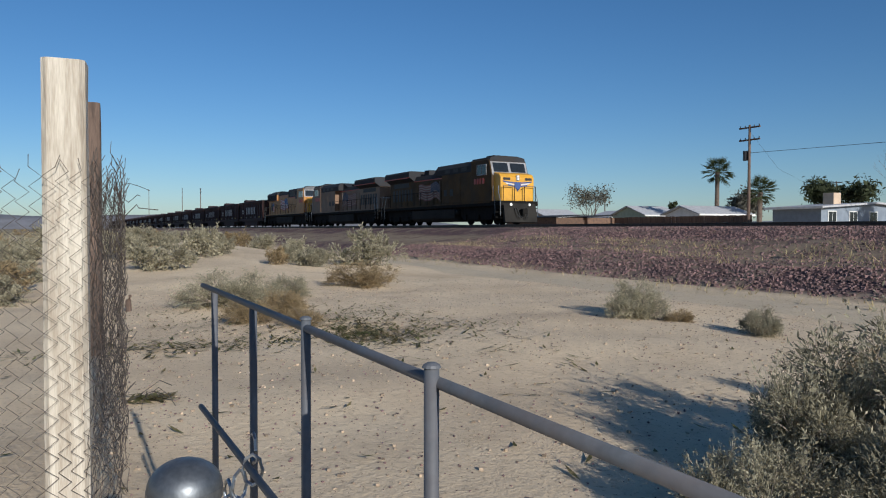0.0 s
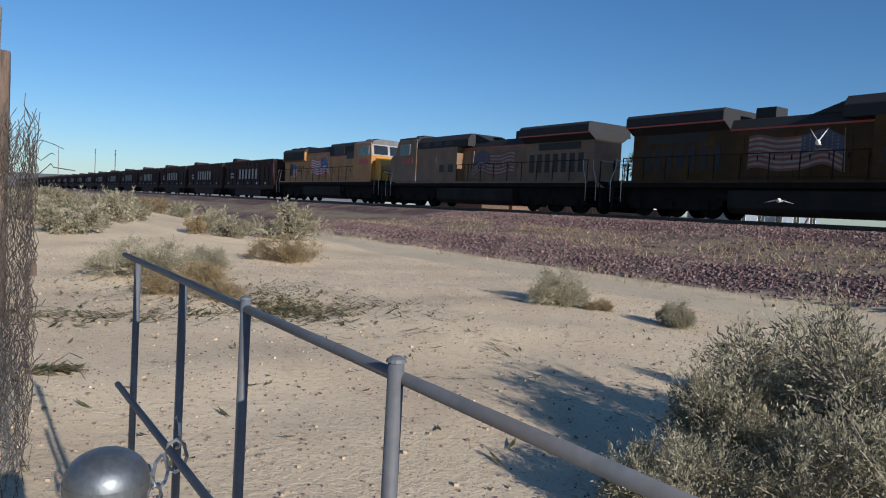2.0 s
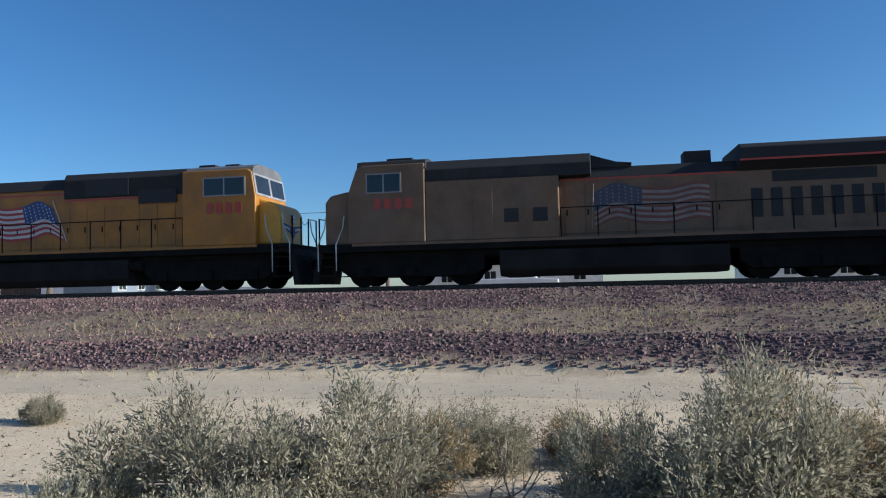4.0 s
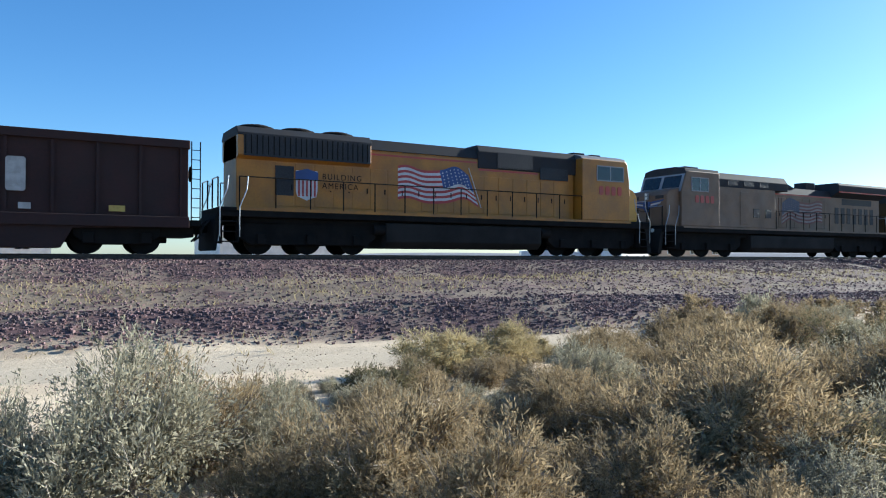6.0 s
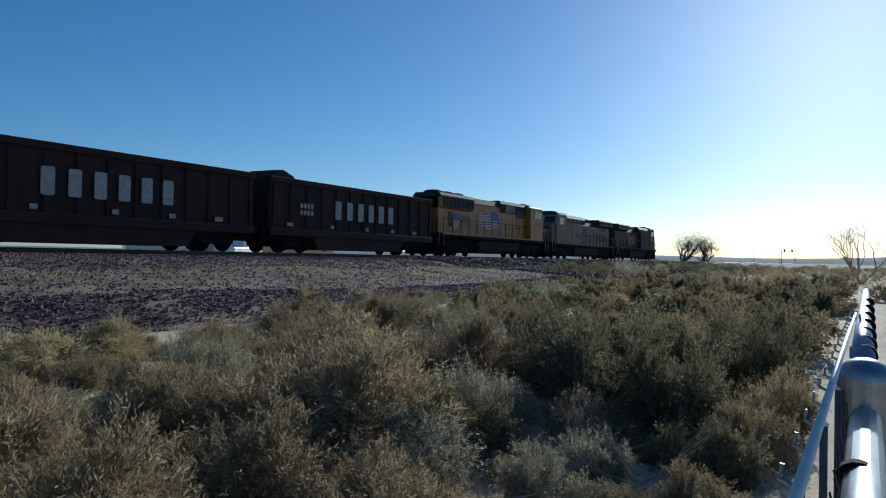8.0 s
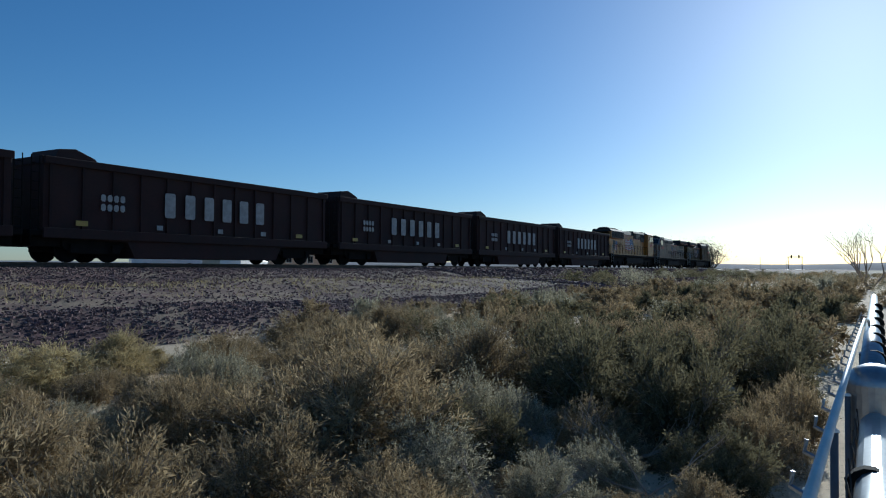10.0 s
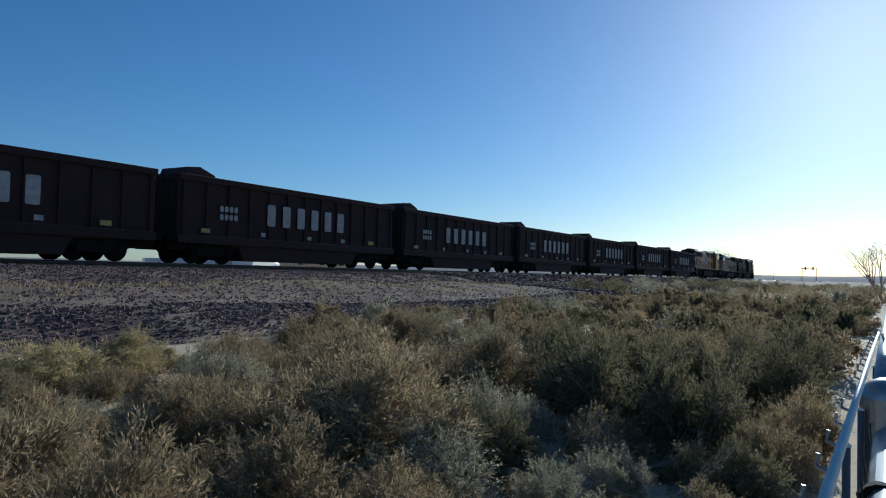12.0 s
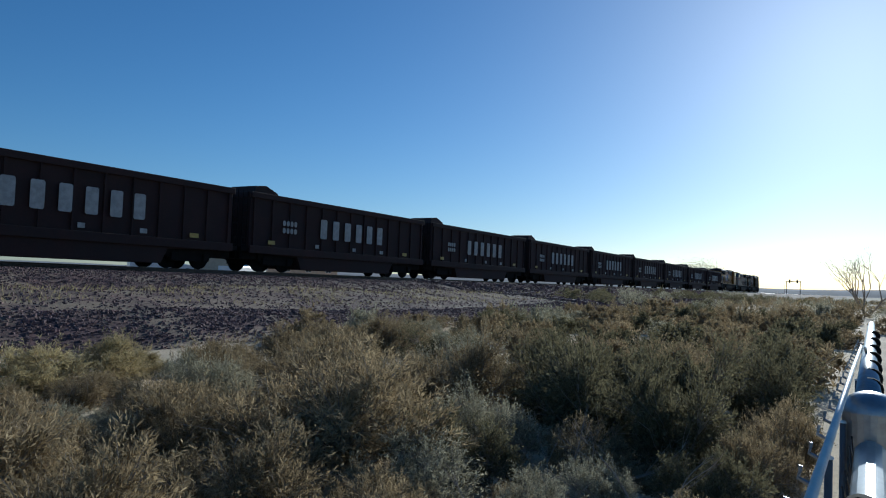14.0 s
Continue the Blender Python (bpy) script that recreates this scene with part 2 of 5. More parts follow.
PALEWOOD = wood_mat("sun-bleached timber", (0.60, 0.545, 0.45), (0.33, 0.275, 0.21), 9)
OLDWOOD = wood_mat("old brown timber", (0.17, 0.115, 0.085), (0.07, 0.047, 0.036), 7)
KNOT = mat("dark knot wood", (0.16, 0.10, 0.06), (0.08, 0.05, 0.03), 0.9, scale=20)
SAGE = leaf_mat("grey-green saltbush leaf", (0.43, 0.39, 0.275), (0.27, 0.245, 0.165), 0.4)
GREEN = leaf_mat("dark green scrub leaf", (0.225, 0.195, 0.11), (0.14, 0.122, 0.068), 0.35)
STRAW = leaf_mat("dry straw twig", (0.385, 0.295, 0.17), (0.245, 0.184, 0.104), 0.38)
WEED = leaf_mat("low green weed", (0.13, 0.14, 0.055), (0.2, 0.16, 0.085), 0.4)
GOLD = leaf_mat("golden dry brush", (0.52, 0.43, 0.235), (0.38, 0.305, 0.155), 0.3)
TWIG = mat("grey woody stem", (0.36, 0.30, 0.24), (0.2, 0.165, 0.13), 0.9, scale=9, island=0.3, bump=0)
DEADTWIG = mat("bleached dead branch", (0.36, 0.30, 0.24), (0.25, 0.2, 0.16), 0.9, scale=9, island=0.3, bump=0)
BARK = mat("tree bark", (0.16, 0.12, 0.095), (0.09, 0.07, 0.055), 0.95, scale=5, bump=0.4)
PALMLEAF = leaf_mat("palm frond", (0.09, 0.11, 0.05), (0.05, 0.065, 0.03))
TREELEAF = leaf_mat("tree leaf", (0.08, 0.095, 0.05), (0.045, 0.055, 0.03))
HAZELEAF = leaf_mat("grey winter tree twigs", (0.20, 0.19, 0.15), (0.13, 0.125, 0.10))
WALLWHITE = mat("white stucco", (0.72, 0.71, 0.68), (0.6, 0.59, 0.56), 0.9, scale=2)
WALLGREY = mat("blue-grey siding", (0.20, 0.235, 0.28), (0.16, 0.19, 0.23), 0.8, scale=2)
WALLPEACH = mat("peach stucco", (0.55, 0.42, 0.30), (0.47, 0.35, 0.25), 0.9, scale=2)
WALLGREEN = mat("pale green stucco", (0.36, 0.42, 0.33), (0.3, 0.35, 0.28), 0.9, scale=2)
ROOFGREY = mat("pale shingle roof", (0.45, 0.45, 0.46), (0.34, 0.34, 0.35), 0.9, scale=3, fine=20)
FENCEWOOD = mat("brown board fence", (0.16, 0.095, 0.06), (0.09, 0.055, 0.04), 0.9, scale=4, per_object=0.2)
CARWHITE = mat("white car paint", (0.75, 0.75, 0.75), (0.68, 0.68, 0.68), 0.3, scale=2, bump=0)
RUBBER = mat("black rubber", (0.03, 0.03, 0.03), (0.02, 0.02, 0.02), 0.8, scale=9)
FEATHER = mat("white feather", (0.78, 0.76, 0.74), (0.62, 0.6, 0.6), 0.8, scale=20, bump=0)
DARKFEATHER = mat("grey feather", (0.22, 0.22, 0.24), (0.14, 0.14, 0.16), 0.8, scale=20, bump=0)
HILL = mat("hazy far hill", (0.20, 0.20, 0.22), (0.15, 0.15, 0.16), 1.0, scale=0.02, fine=0.2, bump=0)


# ---- mesh building ----
class Shape:
    """Collects faces of one mesh."""

    def __init__(self):
        self.v, self.f = [], []

    def add(self, verts, faces):
        k = len(self.v)
        self.v += [tuple(p) for p in verts]
        self.f += [tuple(k + i for i in q) for q in faces]
        return self

    def box(self, x0, x1, y0, y1, z0, z1):
        return self.add([(x, y, z) for x in (x0, x1) for y in (y0, y1) for z in (z0, z1)],
                        [(0, 1, 3, 2), (4, 6, 7, 5), (0, 4, 5, 1), (2, 3, 7, 6), (0, 2, 6, 4), (1, 5, 7, 3)])

    def prism(self, outline, y0, y1, axis="y"):
        """An outline (two numbers a corner) drawn out along an axis: x: (y, z), y: (x, z), z: (x, y)."""
        put = {"x": lambda a, b, c: (c, a, b), "y": lambda a, b, c: (a, c, b), "z": lambda a, b, c: (a, b, c)}[axis]
        n = len(outline)
        verts = [put(a, b, c) for c in (y0, y1) for a, b in outline]
        return self.add(verts, [tuple(range(n - 1, -1, -1)), tuple(range(n, 2 * n))] + [(i, (i + 1) % n, n + (i + 1) % n, n + i) for i in range(n)])

    def tube(self, points, radii, n=8, caps=True):
        """A round bar along points."""
        pts = [Vector(p) for p in points]
        radii = radii if isinstance(radii, (list, tuple)) else [radii] * len(pts)
        verts, k = [], len(pts)
        for i, p in enumerate(pts):
            d = (pts[min(i + 1, k - 1)] - pts[max(i - 1, 0)]).normalized()
            a = d.cross(Vector((0, 0, 1)) if abs(d.z) < 0.9 else Vector((1, 0, 0))).normalized()
            b = d.cross(a)
            verts += [p + (a * math.cos(2 * math.pi * j / n) + b * math.sin(2 * math.pi * j / n)) * radii[i] for j in range(n)]
        faces = [(i * n + j, i * n + (j + 1) % n, (i + 1) * n + (j + 1) % n, (i + 1) * n + j) for i in range(k - 1) for j in range(n)]
        if caps:
            faces += [tuple(range(n - 1, -1, -1)), tuple(range((k - 1) * n, k * n))]
        return self.add(verts, faces)

    def dome(self, c, r, h, n=20, rings=6):
        verts = [(c[0] + r * math.cos(a) * math.cos(2 * math.pi * j / n), c[1] + r * math.cos(a) * math.sin(2 * math.pi * j / n), c[2] + h * math.sin(a))
                 for i in range(rings) for a in (math.pi / 2 * i / rings,) for j in range(n)] + [(c[0], c[1], c[2] + h)]
        faces = [(i * n + j, i * n + (j + 1) % n, (i + 1) * n + (j + 1) % n, (i + 1) * n + j) for i in range(rings - 1) for j in range(n)]
        faces += [((rings - 1) * n + j, (rings - 1) * n + (j + 1) % n, rings * n) for j in range(n)]
        return self.add(verts, faces)

    def mesh(self, name):
        me = bpy.data.meshes.new(name)
        me.from_pydata(self.v, [], self.f)
        me.update()
        return me


def part(name, shape, material, parent=None, label="", bevel=0.0, smooth=False, fix=True):
    me = shape.mesh(name) if isinstance(shape, Shape) else shape
    if fix and isinstance(shape, Shape):
        bm = bmesh.new()
        bm.from_mesh(me)
        bmesh.ops.recalc_face_normals(bm, faces=bm.faces)
        bm.to_mesh(me)
        bm.free()
    if not me.materials:
        me.materials.append(material)
    if smooth:
        me.polygons.foreach_set("use_smooth", [True] * len(me.polygons))
    ob = new(name, me)
    ob.parent = parent
    if bevel:
        mod = ob.modifiers.new("edge", "BEVEL")
        mod.width, mod.segments, mod.limit_method = bevel, 2, "ANGLE"
    if label:
        ob["label"] = label
    return ob


def thing(name, label, category, m=None, group="", kind=""):
    ob = new(name)
    ob.empty_display_size = 0.2
    if m is not None:
        ob.matrix_basis = m
    return tagged(ob, label, category, group, kind)


# ---- ground ----
RAIL_Z, TRACK_Y = 1.72, 28.0
PROFILE = ((-400, 0.3), (-60, 0.1), (-5, 0), (9.5, 0.0), (11.2, -0.06), (12.4, -0.04), (13.4, 0.06), (15.2, 0.55), (17.5, 0.72), (19.5, 0.92), (21.6, 1.06), (23.4, 1.42), (25.2, 1.5), (30.8, 1.5), (33.5, 1.1), (36, 0.95), (45, 1.1), (80, 1.15), (400, 0.9), (3000, 2))


def bank_shift(x):
    """How far the foot of the bank stands off: the road and the slope swing towards the brush as x grows."""
    return 0.9 - 1.8 * max(0.0, min(1.0, (x + 2) / 13))


def ground_z(x, y):
    if y > 9:
        y -= bank_shift(x) * max(0.0, min(1.0, (21 - y) / 4)) * min(1.0, (y - 9) / 1.5)
    z = float(np.interp(y, [p[0] for p in PROFILE], [p[1] for p in PROFILE]))
    near = max(0.0, min(1.0, (12.5 - y) / 2.0)) if y < 13 else 0.0
    bank = 1.0 if 13.2 < y < 25 else 0.0
    z += near * 0.10 * noise.noise((x * 0.16, y * 0.16, 3.1)) + (near + bank) * 0.05 * noise.noise((x * 0.7, y * 0.7, 8.2))
    z += bank * 0.22 * noise.noise((x * 0.11, y * 0.28, 1.7)) * min(1, (25 - y) / 3)
    # low hummock with brush
    z += 0.75 * math.exp(-(((x + 34) / 13) ** 2 + ((y - 4.5) / 5.5) ** 2))
    # wheel ruts of the track-side road
    if 9 < y < 13.5:
        z -= 0.075 * (math.exp(-((y - 11.0) / 0.22) ** 2) + math.exp(-((y - 12.5) / 0.22) ** 2))
    return z


def axis(fine0, fine1, step, lo, hi, grow=1.22):
    a = list(np.arange(fine0, fine1 + 1e-6, step))
    s, v = step, a[-1]
    while v < hi:
        s *= grow
        v += s
        a.append(min(v, hi))
    s, v = step, a[0]
    while v > lo:
        s *= grow
        v -= s
        a.insert(0, max(v, lo))
    return a


gx, gy = axis(-24, 26, 0.22, -2500, 2500), axis(-1.5, 26, 0.2, -600, 3000)
verts = [(x, y, ground_z(x, y)) for y in gy for x in gx]
nx = len(gx)
faces = [(j * nx + i, j * nx + i + 1, (j + 1) * nx + i + 1, (j + 1) * nx + i) for j in range(len(gy) - 1) for i in range(nx - 1)]
me = bpy.data.meshes.new("ground")
me.from_pydata(verts, [], faces)
me.polygons.foreach_set("use_smooth", [True] * len(me.polygons))
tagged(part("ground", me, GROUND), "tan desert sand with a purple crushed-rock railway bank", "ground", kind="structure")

# far hills
rng = random.Random(5)
for name, a0, a1, dist, h in (("far_hills", 60, 130, 2400, 62), ("far_ridge", -130, -20, 2300, 26), ("far_mountains", 20, 62, 2450, 40)):
    s = Shape()
    n = 90
    for i in range(n):
        a = radians(a0 + (a1 - a0) * i / (n - 1) + 90)
        c, d = math.cos(a), math.sin(a)
        top = h * (0.45 + 0.55 * (0.5 + noise.noise((i * 0.09, dist, 0)))) * math.sin(math.pi * (i + 0.5) / n) ** 0.4
        s.v += [(dist * 0.93 * c, dist * 0.93 * d, -4), (dist * 0.97 * c, dist * 0.97 * d, top * 0.62 + 3 * noise.noise((i * 0.7, 1, 1))), (dist * c, dist * d, top), (dist * 1.05 * c, dist * 1.05 * d, -4)]
    s.f = [(4 * i + k, 4 * i + 4 + k, 4 * i + 5 + k, 4 * i + 1 + k) for i in range(n - 1) for k in range(3)]
    tagged(part("backdrop", s, HILL, smooth=True), "low hazy desert hills on the skyline", "hills", kind="structure")


# ---- railway track ----
track = thing("railway_track", "railway track with worn steel rails on dark ties", "railway track", kind="structure")
RAIL_PROFILE = [(-0.075, -0.17), (0.075, -0.17), (0.075, -0.155), (0.012, -0.13), (0.012, -0.045), (0.036, -0.03), (0.036, 0), (-0.036, 0), (-0.036, -0.03), (-0.012, -0.045), (-0.012, -0.13), (-0.075, -0.155)]
for side in (-0.755, 0.755):
    part("rail", Shape().prism([(TRACK_Y + side + a, RAIL_Z + b) for a, b in RAIL_PROFILE], -900, 1500, "x"), RAILSTEEL, track)
    part("rail_head", Shape().box(-900, 1500, TRACK_Y + side - 0.03, TRACK_Y + side + 0.03, RAIL_Z - 0.005, RAIL_Z + 0.003), RAILTOP, track, "polished running surface")
tie_mesh = Shape().box(-0.115, 0.115, -1.3, 1.3, -0.1, 0.075).mesh("tie")
tie_mesh.materials.append(TIE)
for i in range(280):
    t = part("tie", tie_mesh, TIE, track)
    t.location = (-62 + i * 0.52 + rng.uniform(-0.03, 0.03), TRACK_Y + rng.uniform(-0.05, 0.05), RAIL_Z - 0.245)
far_ties = Shape()
for i in range(900):
    for x in (-62.5 - i * 0.52, 83.6 + i * 0.52):
        far_ties.box(x - 0.115, x + 0.115, TRACK_Y - 1.3, TRACK_Y + 1.3, RAIL_Z - 0.34, RAIL_Z - 0.17)
tagged(part("far_ties", far_ties, TIE, track, fix=False), kind="stuff")


# ---- train ----
def wheelset(parent, x):
    w = part("wheelset", Shape().tube([(x, -0.75, 0.53), (x, 0.75, 0.53)], 0.09, 10), BLACKMETAL, parent)
    for y in (-0.76, 0.76):
        part("wheel", Shape().tube([(x, y - 0.07, 0.53), (x, y + 0.05, 0.53), (x, y + 0.055, 0.53), (x, y + 0.07, 0.53)], [0.53, 0.53, 0.56, 0.56] if y > 0 else [0.53, 0.53, 0.5, 0.45], 24), BLACKMETAL, w)


def bogie(parent, x0, axles, half):
    b = part("bogie", Shape().prism([(x0 - half, 0.62), (x0 - half + 0.4, 0.34), (x0 + half - 0.4, 0.34), (x0 + half, 0.62), (x0 + half, 1.12), (x0 - half, 1.12)], -1.2, -0.98).prism(
        [(x0 - half, 0.62), (x0 - half + 0.4, 0.34), (x0 + half - 0.4, 0.34), (x0 + half, 0.62), (x0 + half, 1.12), (x0 - half, 1.12)], 0.98, 1.2).box(x0 - 0.3, x0 + 0.3, -1.1, 1.1, 0.6, 1.15), BLACKMETAL, parent, bevel=0.02)
    for a in axles:
        wheelset(parent, x0 + a)
        for y in (-1.32, 1.18):
            part("axle_box", Shape().box(x0 + a - 0.17, x0 + a + 0.17, y, y + 0.14, 0.36, 0.72), BLACKMETAL, b, bevel=0.02)


def handrail(parent, xs, y, z0, z1, material):
    r = part("handrail", Shape().tube([(xs[0], y, z1), (xs[-1], y, z1)], 0.022, 6), material, parent)
    for x in xs:
        part("stanchion", Shape().tube([(x, y, z0), (x, y, z1)], 0.024, 6), material, r)


def flag(parent, x0, x1, z0, z1, y, side, fade, lean=0.0):
    """A waving flag mural: thirteen wavy stripes and a canton, thin painted panels on the hood side. The canton is towards x1."""
    n, rows = 22, 13
    red, white, blue = (OLDRED, OLDWHITE, OLDBLUE) if fade else (FLAGRED, FLAGWHITE, FLAGBLUE)
    def wave(u):
        return 0.15 * math.sin(u * 9.5 + 0.6) + 0.05 * math.sin(u * 17)
    body = part("flag_mural", Shape().box(x0, x0 + 0.02, y - 0.001, y + 0.001, z0, z0 + 0.02), white, parent, "faded waving flag mural" if fade else "waving flag mural")
    for k in range(rows):
        s = Shape()
        for i in range(n + 1):
            u = i / n
            x = x0 + (x1 - x0) * u
            for b in (k, k + 1):
                v = b / rows
                s.v.append((x + lean * (1 - v) * u, y, z0 + (z1 - z0) * v + wave(u) * (0.4 + 0.6 * u)))
        s.f = [(2 * i, 2 * i + 2, 2 * i + 3, 2 * i + 1) for i in range(n)]
        part("stripe", s, red if k % 2 == 0 else white, body, fix=False)
    s, st = Shape(), Shape()
    for i in range(n + 1):
        u = 0.58 + 0.42 * i / n
        x = x0 + (x1 - x0) * u
        for v in (6 / 13, 1.0):
            s.v.append((x + lean * (1 - v) * u, y + side * 0.006, z0 + (z1 - z0) * v + wave(u) * (0.4 + 0.6 * u)))
    s.f = [(2 * i, 2 * i + 2, 2 * i + 3, 2 * i + 1) for i in range(n)]
    part("canton", s, blue, body, fix=False)
    for i in range(7):
        for j in range(5):
            u, v = 0.615 + 0.055 * i, 0.51 + 0.1 * j
            x, z = x0 + (x1 - x0) * u + lean * (1 - v) * u, z0 + (z1 - z0) * v + wave(u) * (0.4 + 0.6 * u)
            st.add([(x + r * math.cos(a), y + side * 0.010, z + r * math.sin(a)) for q in range(10) for a in (math.pi / 2 + q * math.pi / 5,) for r in ((0.042, 0.018)[q % 2],)], [tuple(range(10))])
    tagged(part("star_field", st, white, body, fix=False), kind="stuff")
    part("flagpole", Shape().tube([(x1 + 0.02, y + side * 0.008, z1 + 0.15), (x1 + lean + 0.1, y + side * 0.008, z0 - 0.15)], 0.02, 5), white, body)


def bars(parent, name, x0, width, gap, count, z0, z1, y, material, label, thick=0.006):
    """Plain blocks in place of letters or numbers on a side."""
    b = None
    for i in range(count):
        x = x0 + i * (width + gap)
        o = Shape().prism([(x, z0 + 0.06), (x + 0.06, z0), (x + width - 0.06, z0), (x + width, z0 + 0.06), (x + width, z1 - 0.06), (x + width - 0.06, z1), (x + 0.06, z1), (x, z1 - 0.06)] if width > 0.2 else [(x, z0), (x + width, z0), (x + width, z1), (x, z1)], y - thick, y + thick)
        b = part(name if i == 0 else "block", o, material, parent if i == 0 else b, label if i == 0 else "")
    return b


def end_details(loco, x, sgn, plow):
    """Steps, coupler, hoses, end rails and pilot at one end."""
    part("pilot", Shape().prism([(x - sgn * 0.05, 1.55), (x + sgn * 0.1, 1.2), (x + sgn * (0.3 if plow else 0.15), 0.16), (x + sgn * 0.05, 0.12), (x - sgn * 0.1, 1.1), (x - sgn * 0.3, 1.55)], -1.3, 1.3), TANKGREY if plow else BLACKMETAL, loco, "scraped steel snow plough" if plow else "", bevel=0.02)
    c = part("coupler", Shape().box(min(x, x + sgn * 0.55), max(x, x + sgn * 0.55), -0.12, 0.12, 0.75, 1.0).box(min(x + sgn * 0.4, x + sgn * 0.75), max(x + sgn * 0.4, x + sgn * 0.75), -0.2, 0.2, 0.7, 1.06), BLACKMETAL, loco, bevel=0.03)
    for y in (-0.5, -0.3, 0.3, 0.5):
        part("air_hose", Shape().tube([(x + sgn * 0.05, y, 1.2), (x + sgn * 0.3, y, 1.0), (x + sgn * 0.42, y * 0.8, 0.6), (x + sgn * 0.6, y * 0.5, 0.45)], 0.028, 6), RUBBER, c)
    for side in (-1, 1):
        st = Shape()
        for k in range(4):
            z = 0.42 + 0.34 * k
            st.box(min(x - sgn * 0.05, x - sgn * 0.65), max(x - sgn * 0.05, x - sgn * 0.65), min(side * 1.05, side * 1.52), max(side * 1.05, side * 1.52), z, z + 0.04)
        st.box(x - sgn * 0.67 - 0.02, x - sgn * 0.67 + 0.02, min(side * 1.05, side * 1.52), max(side * 1.05, side * 1.52), 0.4, 1.6)
        w = part("steps", st, BLACKMETAL, loco)
        for dx in (0.02, 0.7):
            part("grab_rail", Shape().tube([(x - sgn * dx, side * 1.5, 0.6), (x - sgn * dx, side * 1.52, 1.6), (x - sgn * (dx + 0.25), side * 1.5, 2.2), (x - sgn * (dx + 0.3), side * 1.48, 2.65)], 0.022, 6), GALV, w)
    e = part("end_rail", Shape().tube([(x, 0.4, 2.6), (x, 1.3, 2.6)], 0.022, 6), GALV, loco)
    part("end_rail", Shape().tube([(x, -1.3, 2.6), (x, -0.4, 2.6)], 0.022, 6), GALV, loco)
    for y in (-1.3, -0.4, 0.4, 1.3):
        part("end_post", Shape().tube([(x, y, 1.6), (x, y, 2.6)], 0.03, 6), BLACKMETAL, e)
    part("walkway_chain", Shape().tube([(x, -0.4, 2.5), (x, -0.1, 2.36), (x, 0.1, 2.36), (x, 0.4, 2.5)], 0.012, 5), BLACKMETAL, e)


def underframe(loco, half):
    part("frame", Shape().box(-half, half, -1.52, 1.52, 1.28, 1.6).box(-half + 0.5, half - 0.5, -1.2, 1.2, 1.05, 1.28), BLACKMETAL, loco, bevel=0.03)
    part("fuel_tank", Shape().prism([(-1.45, 1.2), (-1.45, 0.5), (-1.2, 0.26), (1.2, 0.26), (1.45, 0.5), (1.45, 1.2)], -3.9, 3.7, "x"), TANKGREY, loco, bevel=0.04)
    for x in (3.75, -4.4):
        part("air_reservoir", Shape().tube([(x, -1.25, 0.95), (x + 0.5, -1.25, 0.95)], 0.2, 12), BLACKMETAL, loco)
    for x in (-6.9, 6.9):
        bogie(loco, x, (-1.85, 0, 1.85), 2.65)


def cab_windows(loco, x0, x1, z0, z1, y):
    for side in (-1, 1):
        f = part("side_window", Shape().box(x0, x1, side * y - 0.012, side * y + 0.012, z0, z1), GLASS, loco)
        s = Shape()
        for a, b, c, d in ((x0 - 0.05, x1 + 0.05, z1, z1 + 0.05), (x0 - 0.05, x1 + 0.05, z0 - 0.05, z0), (x0 - 0.05, x0, z0, z1), (x1, x1 + 0.05, z0, z1), ((x0 + x1) / 2 - 0.025, (x0 + x1) / 2 + 0.025, z0, z1)):
            s.box(a, b, side * y - 0.025, side * y + 0.025, c, d)
        part("window_frame", s, CABGREY, f)


